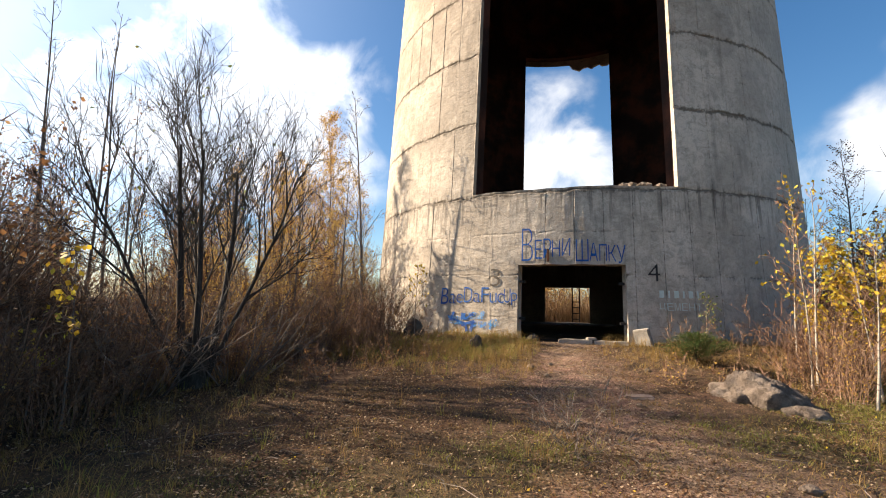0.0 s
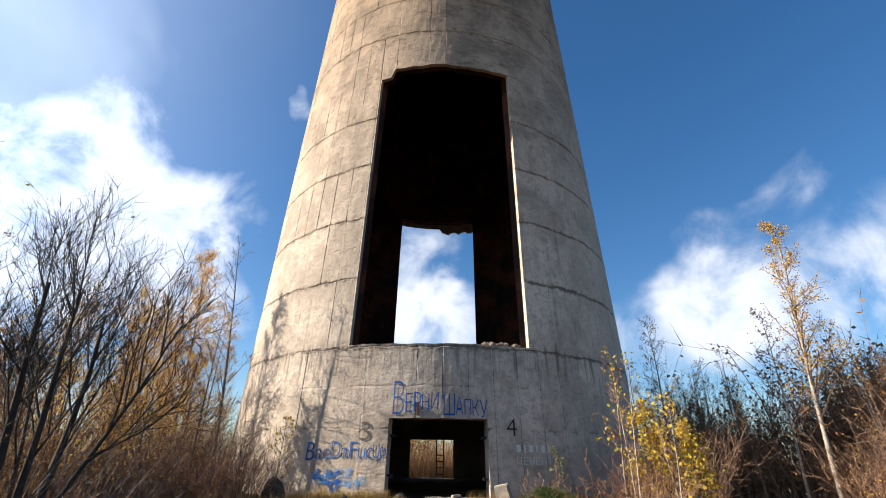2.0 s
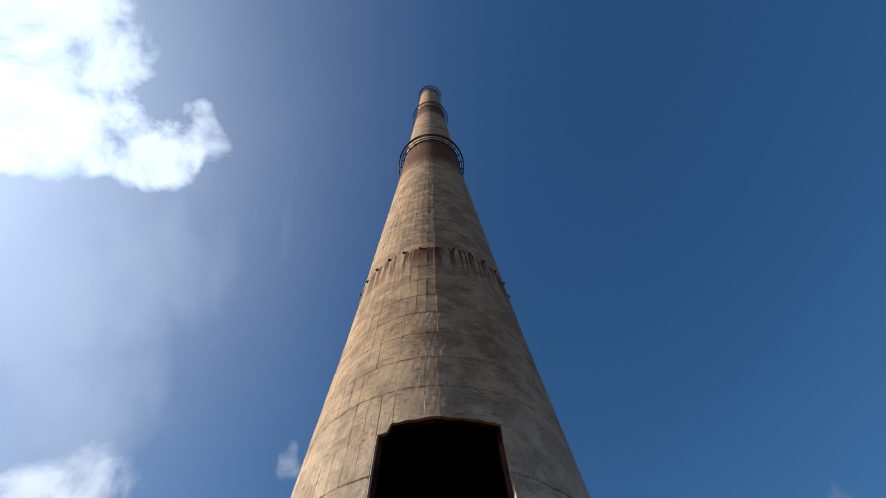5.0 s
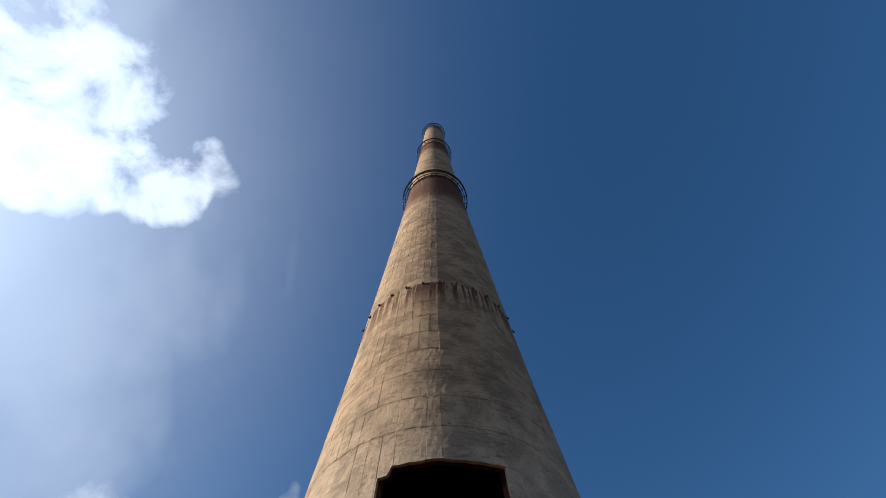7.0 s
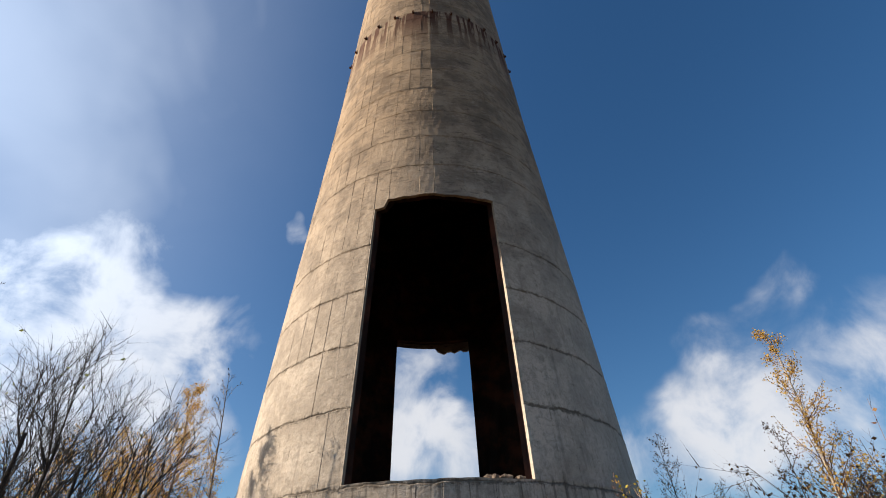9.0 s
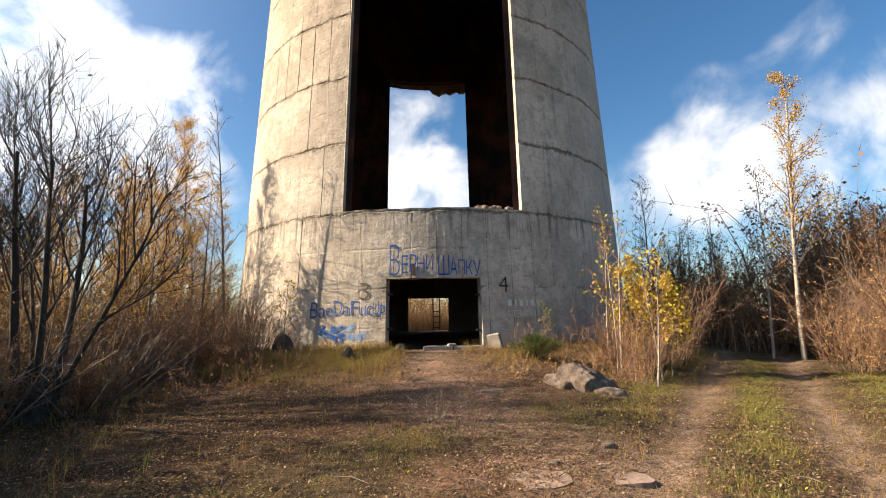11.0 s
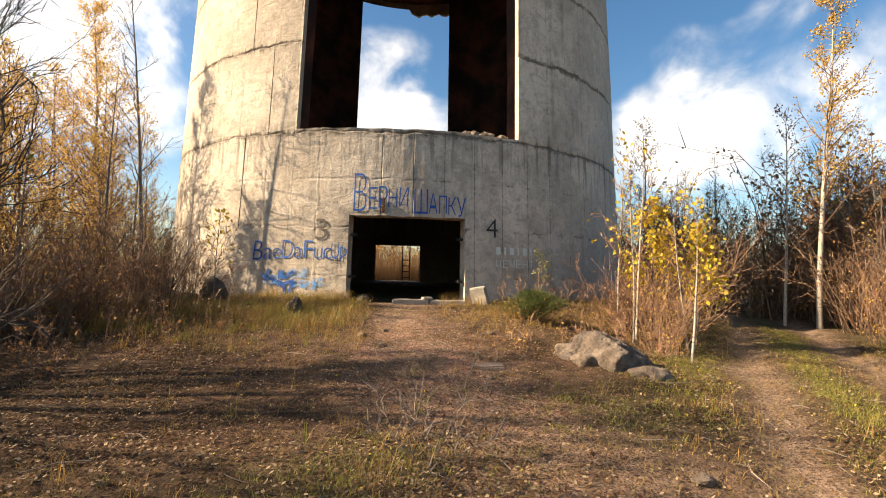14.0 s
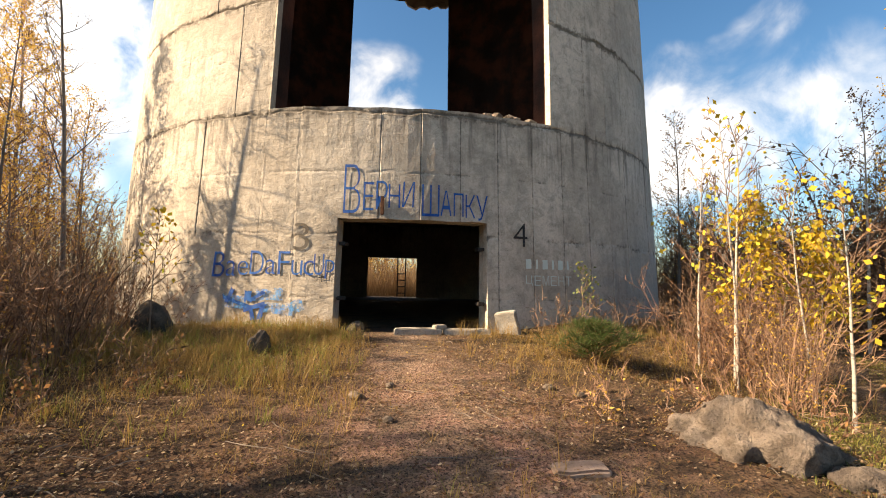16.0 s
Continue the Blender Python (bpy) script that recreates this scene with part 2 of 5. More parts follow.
def paint_material(name, a, b, thin_paint):
    m = Mat(name, 0.7)
    wear = m.noise(9.0, 6.0, 0.75)
    col = m.mix(m.span(m.noise(3.0), 0.3, 0.7), a, b)
    hole = m.n.new("ShaderNodeBsdfTransparent")
    mixer = m.n.new("ShaderNodeMixShader")
    m.l.new(m.span(wear, 0.38, 0.66, thin_paint, 1.0 - 0.12 * (1 - thin_paint)), mixer.inputs[0])
    m.l.new(m.b.outputs[0], mixer.inputs[2])
    m.l.new(hole.outputs[0], mixer.inputs[1])
    m.l.new(mixer.outputs[0], m.n["Material Output"].inputs["Surface"])
    # worn paint: where the noise is low the concrete shows through
    return m.done(col)


def ground_material():
    m = Mat("leaf_strewn_soil", 0.97)
    big, mid, small, tiny = m.noise(0.35, 5.0), m.noise(2.2, 5.0, 0.65), m.noise(11.0, 5.0, 0.7), m.noise(45.0, 4.0, 0.75)
    soil = m.mix(m.span(mid, 0.35, 0.65), (0.032, 0.018, 0.011), (0.10, 0.055, 0.030))
    straw = m.mix(m.span(small, 0.35, 0.65), (0.10, 0.062, 0.028), (0.22, 0.14, 0.058))
    col = m.mix(m.span(m.math("ADD", big, m.math("MULTIPLY", mid, 0.5)), 0.6, 0.9), soil, m.mix(0.35, soil, straw))
    col = m.mix(m.math("MULTIPLY", m.attr("straw"), m.span(mid, 0.3, 0.6, 0.5, 1.0)), col, straw)
    green = m.mix(m.span(small, 0.3, 0.7), (0.06, 0.068, 0.018), (0.17, 0.16, 0.045))
    col = m.mix(m.math("MULTIPLY", m.attr("green"), m.span(mid, 0.35, 0.6, 0.2, 0.95)), col, green)
    dirt = m.mix(m.span(small, 0.35, 0.7), (0.25, 0.165, 0.112), (0.43, 0.30, 0.205))
    col = m.mix(m.math("MULTIPLY", m.attr("dirt"), m.span(mid, 0.25, 0.5, 0.35, 1.0)), col, dirt)
    red = m.mix(m.span(small, 0.35, 0.7), (0.28, 0.145, 0.105), (0.46, 0.27, 0.20))
    col = m.mix(m.math("MULTIPLY", m.attr("red"), m.span(mid, 0.38, 0.6, 0.1, 0.9)), col, red)
    col = m.mix(m.span(tiny, 0.47, 0.62, 0.0, 0.85), col, (0.018, 0.013, 0.009))
    col = m.mix(m.span(tiny, 0.42, 0.28, 0.0, 0.42), col, (0.23, 0.16, 0.10))
    m.bump(m.math("ADD", small, m.math("MULTIPLY", tiny, 0.8)), 1.0, 0.07)
    return m.done(col)


CONCRETE = concrete_material()
LINING = lining_material()
SOIL = ground_material()
SLAB = plain_material("weathered_slab", (0.27, 0.24, 0.20), (0.40, 0.36, 0.30), 3.0)
PINK_SLAB = plain_material("pinkish_slab", (0.21, 0.145, 0.11), (0.33, 0.24, 0.19), 4.0)
ROCK = plain_material("boulder_stone", (0.17, 0.13, 0.10), (0.36, 0.28, 0.215), 4.5, 0.95, (0.05, 0.042, 0.032), 1.0, 0.08)
DARK_ROCK = plain_material("dark_stone", (0.07, 0.055, 0.042), (0.13, 0.10, 0.075), 4.0, 0.95)
RUST = plain_material("rusty_iron", (0.075, 0.035, 0.02), (0.16, 0.065, 0.03), 9.0, 0.85)
IRON = plain_material("dark_iron", (0.018, 0.017, 0.017), (0.04, 0.032, 0.027), 5.0, 0.7)
FLOOR = plain_material("sooty_floor", (0.05, 0.042, 0.035), (0.09, 0.075, 0.06), 1.2)
BARK = bark_material("dark_bark", (0.04, 0.033, 0.027), (0.085, 0.07, 0.056), (0.02, 0.02, 0.02))
GREY_BARK = bark_material("grey_bark", (0.12, 0.10, 0.085), (0.22, 0.19, 0.16), (0.05, 0.045, 0.04))
BIRCH = bark_material("birch_bark", (0.33, 0.28, 0.22), (0.52, 0.47, 0.40), (0.05, 0.042, 0.036), 1.0)
TWIG = twig_material("brown_twigs", (0.05, 0.03, 0.02), (0.36, 0.225, 0.14))
GREY_TWIG = twig_material("grey_twigs", (0.05, 0.04, 0.032), (0.30, 0.245, 0.20))
RED_TWIG = twig_material("reddish_twigs", (0.07, 0.035, 0.024), (0.40, 0.235, 0.145))
YELLOW = leaf_material("yellow_leaf", (0.64, 0.47, 0.05), (0.56, 0.36, 0.04), (0.46, 0.48, 0.07))
ORANGE = leaf_material("orange_leaf", (0.56, 0.36, 0.075), (0.45, 0.27, 0.06), (0.62, 0.45, 0.13))
BROWN = leaf_material("brown_leaf", (0.13, 0.06, 0.028), (0.27, 0.135, 0.055), (0.44, 0.26, 0.11))
LITTER = leaf_material("fallen_leaf", (0.085, 0.036, 0.018), (0.195, 0.108, 0.055), (0.54, 0.41, 0.265))
GREEN = leaf_material("green_leaf", (0.09, 0.12, 0.03), (0.16, 0.18, 0.04), (0.26, 0.26, 0.05))
NEEDLE = leaf_material("spruce_needle", (0.06, 0.10, 0.03), (0.10, 0.14, 0.045), (0.20, 0.21, 0.08))
STRAW = grass_material("dry_grass", (0.25, 0.15, 0.05), (0.37, 0.235, 0.08), (0.20, 0.16, 0.045))
OLIVE = grass_material("olive_grass_blade", (0.10, 0.085, 0.028), (0.18, 0.135, 0.05), (0.27, 0.18, 0.075))
REED = grass_material("dry_reed", (0.19, 0.11, 0.05), (0.26, 0.16, 0.08), (0.12, 0.07, 0.035))
MEADOW = grass_material("green_grass", (0.15, 0.17, 0.035), (0.25, 0.235, 0.05), (0.38, 0.31, 0.09))
BLUE = paint_material("blue_spray_paint", (0.004, 0.05, 0.25), (0.010, 0.11, 0.36), 0.9)
PALE_BLUE = paint_material("thin_blue_spray_paint", (0.06, 0.24, 0.62), (0.10, 0.34, 0.62), 0.0)
BLACK = paint_material("black_spray_paint", (0.02, 0.018, 0.017), (0.04, 0.034, 0.03), 0.95)
GREYISH = paint_material("faded_dark_paint", (0.07, 0.058, 0.046), (0.10, 0.085, 0.068), 0.75)
PALE = paint_material("faded_pale_paint", (0.58, 0.66, 0.60), (0.66, 0.72, 0.65), 0.92)

# ---- small builders ----


def mesh_of(name, verts, faces, material=None, smooth=False, attrs=None):
    me = bpy.data.meshes.new(name)
    me.from_pydata([tuple(v) for v in verts], [], faces)
    if material:
        me.materials.append(material)
    if smooth:
        me.shade_smooth()
    for key, values in (attrs or {}).items():
        a = me.attributes.new(key, "FLOAT", "POINT")
        a.data.foreach_set("value", np.asarray(values, dtype=np.float32))
    me.update()
    return me


def under(name, mesh, parent=None, label="", at=None):
    ob = new(name, mesh)
    if parent:
        ob.parent = parent
    if at is not None:
        ob.matrix_basis = at
    if label:
        ob["label"] = label
    return ob


def part(name, bm, material, parent=None, label="", smooth=False):
    me = bpy.data.meshes.new(name)
    bm.to_mesh(me)
    bm.free()
    me.materials.append(material)
    if smooth:
        me.shade_smooth()
    return under(name, me, parent, label)


def box(bm, m, sx, sy, sz, bevel=0.0):
    """A box round the origin of the pose m, with its edges rounded off."""
    made = bmesh.ops.create_cube(bm, size=1.0, matrix=m @ Matrix.Diagonal((sx, sy, sz, 1)))
    if bevel:
        edges = {e for v in made["verts"] for e in v.link_edges}
        bmesh.ops.bevel(bm, geom=list(edges), offset=bevel, segments=2, affect="EDGES")
    return bm


class Strands:
    """Collects tapered tubes and small blades into one mesh."""

    def __init__(self):
        self.v, self.f = [], []

    def tube(self, pts, radii, sides=3):
        base = len(self.v)
        pts = np.asarray(pts, float)
        d = np.gradient(pts, axis=0)
        d /= np.linalg.norm(d, axis=1)[:, None] + 1e-9
        up = np.array([0.31, 0.87, 0.38])
        a = np.cross(d, up)
        a /= np.linalg.norm(a, axis=1)[:, None] + 1e-9
        b = np.cross(d, a)
        n = len(pts)
        for k in range(sides):
            w = 2 * math.pi * k / sides
            ring = pts + (a * math.cos(w) + b * math.sin(w)) * np.asarray(radii)[:, None]
            self.v.extend(ring.tolist())
        for k in range(sides):
            k2 = (k + 1) % sides
            for i in range(n - 1):
                self.f.append((base + k * n + i, base + k2 * n + i, base + k2 * n + i + 1, base + k * n + i + 1))

    def blade(self, p, along, across):
        base = len(self.v)
        p, along, across = np.asarray(p), np.asarray(along), np.asarray(across)
        self.v.extend((p.tolist(), (p + along * 0.5 + across).tolist(), (p + along).tolist(), (p + along * 0.5 - across).tolist()))
        self.f.append((base, base + 1, base + 2, base + 3))

    def spike(self, p, tip, across):
        base = len(self.v)
        self.v.extend(((p - across).tolist(), (p + across).tolist(), tip.tolist()))
        self.f.append((base, base + 1, base + 2))

    def mesh(self, name, material, smooth=False):
        return mesh_of(name, self.v, self.f, material, smooth)


def step(a, b, v):
    u = np.clip((np.asarray(v, float) - a) / (b - a), 0, 1)
    return u * u * (3 - 2 * u)


# ---- the plan ----
CX, CY = 5.83, 21.18
FACING = radians(-105.5)
FX, FY = math.cos(FACING), math.sin(FACING)
RX, RY = -FY, FX
KNOTS_Z = (-3.0, 0.0, 12.0, 30.0, 72.0, 130.0, 192.5)
KNOTS_R = (8.88, 8.72, 8.07, 7.07, 5.55, 4.25, 3.45)


def radius(z):
    return np.interp(z, KNOTS_Z, KNOTS_R)


def local(across, out, z=0.0):
    """A point beside the chimney: metres to the right of the door's middle, metres out from the axis."""
    return (CX + FX * out + RX * across, CY + FY * out + RY * across, z)


def on_wall(phi, z, off=0.0):
    r = float(radius(z)) + off
    return (CX + r * math.cos(FACING + phi), CY + r * math.sin(FACING + phi), z)


ROAD_P, ROAD_A = np.array((5.0, 4.9)), radians(39.7)
ROAD_D, ROAD_N = np.array((math.cos(ROAD_A), math.sin(ROAD_A))), np.array((math.sin(ROAD_A), -math.cos(ROAD_A)))


def off_road(x, y):
    """Metres to the right of the road's first wheel track."""
    return (np.asarray(x) - ROAD_P[0]) * ROAD_N[0] + (np.asarray(y) - ROAD_P[1]) * ROAD_N[1]


def ripple(x, y):
    return (np.sin(x * 1.7 + 1.3 * np.sin(y * 0.9)) * np.cos(y * 1.9 + 0.7 * np.sin(x * 1.3))
            + 0.5 * np.sin(x * 4.1 + y * 2.3) * np.cos(y * 3.7 - x * 1.1))


def ground_z(x, y):
    x, y = np.asarray(x, float), np.asarray(y, float)
    r = np.hypot(x - CX, y - CY)
    lift = 0.62 * step(18, 8.9, r) * (1 - 0.85 * step(4.6, 7.2, x) * step(9.6, 13.5, r))
    z = -0.62 + lift
    z += 0.16 * np.exp(-(((x - 6.9) / 1.3) ** 2 + ((y - 12.4) / 0.9) ** 2))
    z += 0.10 * np.exp(-(((x + 0.2) / 1.5) ** 2 + ((y - 13.6) / 0.9) ** 2))
    o = off_road(x, y)
    z -= 0.07 * (np.exp(-((o / 0.28) ** 2)) + np.exp(-(((o - 1.75) / 0.28) ** 2)))
    z += 0.022 * ripple(x, y) * step(9.0, 10.5, r)
    return z


# ---- ground: one sheet to the horizon ----
def ground():
    def axis(lo, hi, fine):
        mid = np.arange(lo, hi, fine)
        out = np.array([0.5, 1.2, 2.5, 5, 9, 16, 30, 60, 120, 250, 500, 1000, 2000.0])
        return np.concatenate((lo - out[::-1], mid, hi + out))

    xs, ys = axis(-8, 18, 0.13), axis(-4, 16, 0.13)
    X, Y = np.meshgrid(xs, ys)
    Z = ground_z(X, Y)
    n = len(xs)
    verts = np.stack((X, Y, Z), -1).reshape(-1, 3)
    faces = [(j * n + i, j * n + i + 1, (j + 1) * n + i + 1, (j + 1) * n + i) for j in range(len(ys) - 1) for i in range(n - 1)]
    o = off_road(X, Y)
    along = (X - ROAD_P[0]) * ROAD_D[0] + (Y - ROAD_P[1]) * ROAD_D[1]
    wob = 0.12 * ripple(X * 0.8, Y * 0.8)
    ruts = np.exp(-(((o + wob) / 0.33) ** 2)) + np.exp(-(((o - 1.75 + wob) / 0.33) ** 2))
    # the trodden way to the door
    px = np.interp(Y, (2.0, 5.0, 7.5, 9.5, 12.5), (2.6, 2.4, 2.3, 2.55, 3.3))
    trod = np.exp(-(((X - px + wob) / np.interp(Y, (3.0, 8.0, 12.5), (1.0, 0.9, 0.6))) ** 2)) * step(13.5, 12.6, Y)
    dirt = np.clip(ruts + 0.9 * trod, 0, 1)
    red = np.clip(0.08 + np.exp(-(((X - 2.4) / 1.5) ** 2 + ((Y - 7.8) / 2.6) ** 2)) + 0.7 * np.exp(-(((X - 1.6) / 0.9) ** 2 + ((Y - 3.9) / 0.5) ** 2)), 0, 1)
    verge = np.exp(-(((o - 0.87) / 0.42) ** 2)) + np.exp(-(((o - 3.3) / 0.8) ** 2)) + 0.8 * np.exp(-(((o + 1.0) / 0.6) ** 2)) * step(0, 3, along)
    patch = (np.exp(-(((X - 1.1) / 0.8) ** 2 + ((Y - 5.2) / 0.6) ** 2)) + np.exp(-(((X - 3.9) / 0.9) ** 2 + ((Y - 5.6) / 0.7) ** 2))
             + 0.7 * np.exp(-(((X + 1.5) / 2.0) ** 2 + ((Y - 3.8) / 1.0) ** 2)))
    green = np.clip(0.9 * verge + patch, 0, 1)
    R = np.hypot(X - CX, Y - CY)
    straw = np.clip(step(13.0, 10.5, R) * step(0.9, 1.8, np.abs(X - px)) + 0.4 * step(5.2, 7.0, X), 0, 1)
    me = mesh_of("ground", verts, faces, SOIL, True, {"dirt": dirt.ravel(), "red": red.ravel(), "green": green.ravel(), "straw": straw.ravel()})
    tagged(under("ground", me), "brown autumn soil with leaf litter, dry grass and wheel tracks", "ground", kind="structure")


ground()

# ---- the chimney ----
PANEL = 2 * math.pi / 68
LIFT0, LIFT = 4.28, 2.43
D = radians(1)
# across (from, to), z (from, to); angles about the axis from the middle of the front
DOOR = (-9.75 * D, 9.65 * D, 0.0, 2.14)
GAP = (-20.1 * D, 20.0 * D, 4.36, 16.5)
REAR_DOOR = (172.9 * D, 191.1 * D, 0.0, 2.14)
REAR_GAP = (161.3 * D, 201.7 * D, 4.36, 16.35)
OPENINGS = (DOOR, GAP, REAR_DOOR, REAR_GAP)
rng = np.random.default_rng(5)


def turned(a):
    return a % (2 * math.pi)


def edge_shift(phi, z):
    """How the broken rims of the openings wander up and down."""
    p = (phi + math.pi) % (2 * math.pi) - math.pi
    ragged = 0.05 * np.sin(p * 61) + 0.035 * np.sin(p * 143 + 1) + 0.02 * np.sin(p * 377)
    k = round((z - LIFT0) / LIFT)
    out = 0.0
    if abs(z - LIFT0 - k * LIFT) < 0.05 and abs(z - 4.36) > 0.02:
        out = 0.022 * np.sin(p * 19 + 3 * k) + 0.016 * np.sin(p * 71 + k) + 0.012 * np.sin(p * 163 + 2 * k) + 0.01 * np.sin(p * 403 + k)
    if abs(z - 16.5) < 0.3:
        out = np.where(np.abs(p) < 0.6, 0.3 * ragged + np.where(p < -15.7 * D, -0.3, 0.14 - 0.02 * p) + 0.1 * np.exp(-((p + 0.02) / 0.05) ** 2), 0)
    if abs(z - 16.35) < 0.14:
        q = (phi - math.pi + math.pi) % (2 * math.pi) - math.pi
        out = np.where(np.abs(q) < 0.6, ragged * 1.2 + np.where(q > -0.01, 0.3, -0.22), out)
    if abs(z - 4.36) < 0.02:
        out = np.where(np.abs(p) < 0.5, 0.12 * ragged + 0.012 * np.sin(p * 17), 0)
    if abs(z - 2.14) < 0.02:
        out = np.where(np.abs(p) < 0.2, 0.12 * ragged, 0)
    return out


def ring_wall(name, phis, zs, outer, inner, openings, relief, material, parent, label=""):
    """A round wall with thickness, left open where openings say, with the reveals closed."""
    phis, zs = np.asarray(phis), np.asarray(zs)
    n, k = len(phis), len(zs)
    verts, panel, seam = [], [], []
    for face, r_of in ((0, outer), (1, inner)):
        for z in zs:
            dz = edge_shift(phis, float(z)) * np.ones(n)
            off, s, p = relief(phis, float(z), face)
            r = r_of(z) + off
            p = (phis + math.pi) % (2 * math.pi) - math.pi
            a = FACING + phis + 1.4 * D * np.clip((z - 4.36) / 12.1, 0, 1) * (z < 16.9) * np.exp(-((p - GAP[1]) / (1.4 * D)) ** 2)
            verts.append(np.stack((CX + r * np.cos(a), CY + r * np.sin(a), z + dz), -1))
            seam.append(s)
            panel.append(p)
    verts = np.concatenate(verts)
    mids = (phis + np.append(phis[1:], phis[0] + 2 * math.pi)) / 2
    solid = np.ones((k - 1, n), bool)
    for a, b, z0, z1 in openings:
        w = turned(mids - a) < (b - a)
        h = ((zs[:-1] + zs[1:]) / 2 > z0) & ((zs[:-1] + zs[1:]) / 2 < z1)
        solid &= ~(h[:, None] & w[None, :])
    faces, base = [], n * k
    for j in range(k - 1):
        for i in range(n):
            if not solid[j, i]:
                continue
            i2 = (i + 1) % n
            a, b, c, d = j * n + i, j * n + i2, (j + 1) * n + i2, (j + 1) * n + i
            faces.append((a, b, c, d))
            faces.append((base + d, base + c, base + b, base + a))
            if not solid[j, (i - 1) % n]:
                faces.append((a, d, base + d, base + a))
            if not solid[j, i2]:
                faces.append((c, b, base + b, base + c))
            if j == 0 or not solid[j - 1, i]:
                faces.append((b, a, base + a, base + b))
            if j == k - 2 or not solid[j + 1, i]:
                faces.append((d, c, base + c, base + d))
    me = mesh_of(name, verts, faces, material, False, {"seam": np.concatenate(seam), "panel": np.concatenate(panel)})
    return under(name, me, parent, label)


GROOVE = 0.0022
TINT = rng.random((90, 70))


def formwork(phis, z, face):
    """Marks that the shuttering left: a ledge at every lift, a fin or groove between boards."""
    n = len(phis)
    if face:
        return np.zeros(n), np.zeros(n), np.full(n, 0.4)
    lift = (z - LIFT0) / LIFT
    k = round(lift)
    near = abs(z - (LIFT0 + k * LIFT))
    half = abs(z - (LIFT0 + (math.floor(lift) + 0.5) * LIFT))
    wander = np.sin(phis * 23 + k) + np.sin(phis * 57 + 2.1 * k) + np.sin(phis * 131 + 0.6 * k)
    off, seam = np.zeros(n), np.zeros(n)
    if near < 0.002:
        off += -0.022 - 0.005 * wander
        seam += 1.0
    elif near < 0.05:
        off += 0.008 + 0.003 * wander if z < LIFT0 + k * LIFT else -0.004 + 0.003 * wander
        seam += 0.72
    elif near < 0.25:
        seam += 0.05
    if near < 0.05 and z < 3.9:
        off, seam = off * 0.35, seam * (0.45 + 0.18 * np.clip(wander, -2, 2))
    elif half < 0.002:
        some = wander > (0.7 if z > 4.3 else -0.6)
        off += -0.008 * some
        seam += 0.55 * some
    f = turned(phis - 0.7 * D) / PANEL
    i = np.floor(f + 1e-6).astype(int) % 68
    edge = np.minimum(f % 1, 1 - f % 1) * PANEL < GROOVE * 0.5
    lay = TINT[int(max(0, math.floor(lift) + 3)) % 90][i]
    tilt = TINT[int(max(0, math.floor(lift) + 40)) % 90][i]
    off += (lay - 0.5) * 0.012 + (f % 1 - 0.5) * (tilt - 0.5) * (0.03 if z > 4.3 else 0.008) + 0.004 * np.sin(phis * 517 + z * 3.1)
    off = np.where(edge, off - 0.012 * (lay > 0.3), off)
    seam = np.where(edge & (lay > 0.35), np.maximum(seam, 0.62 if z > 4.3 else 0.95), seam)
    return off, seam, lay


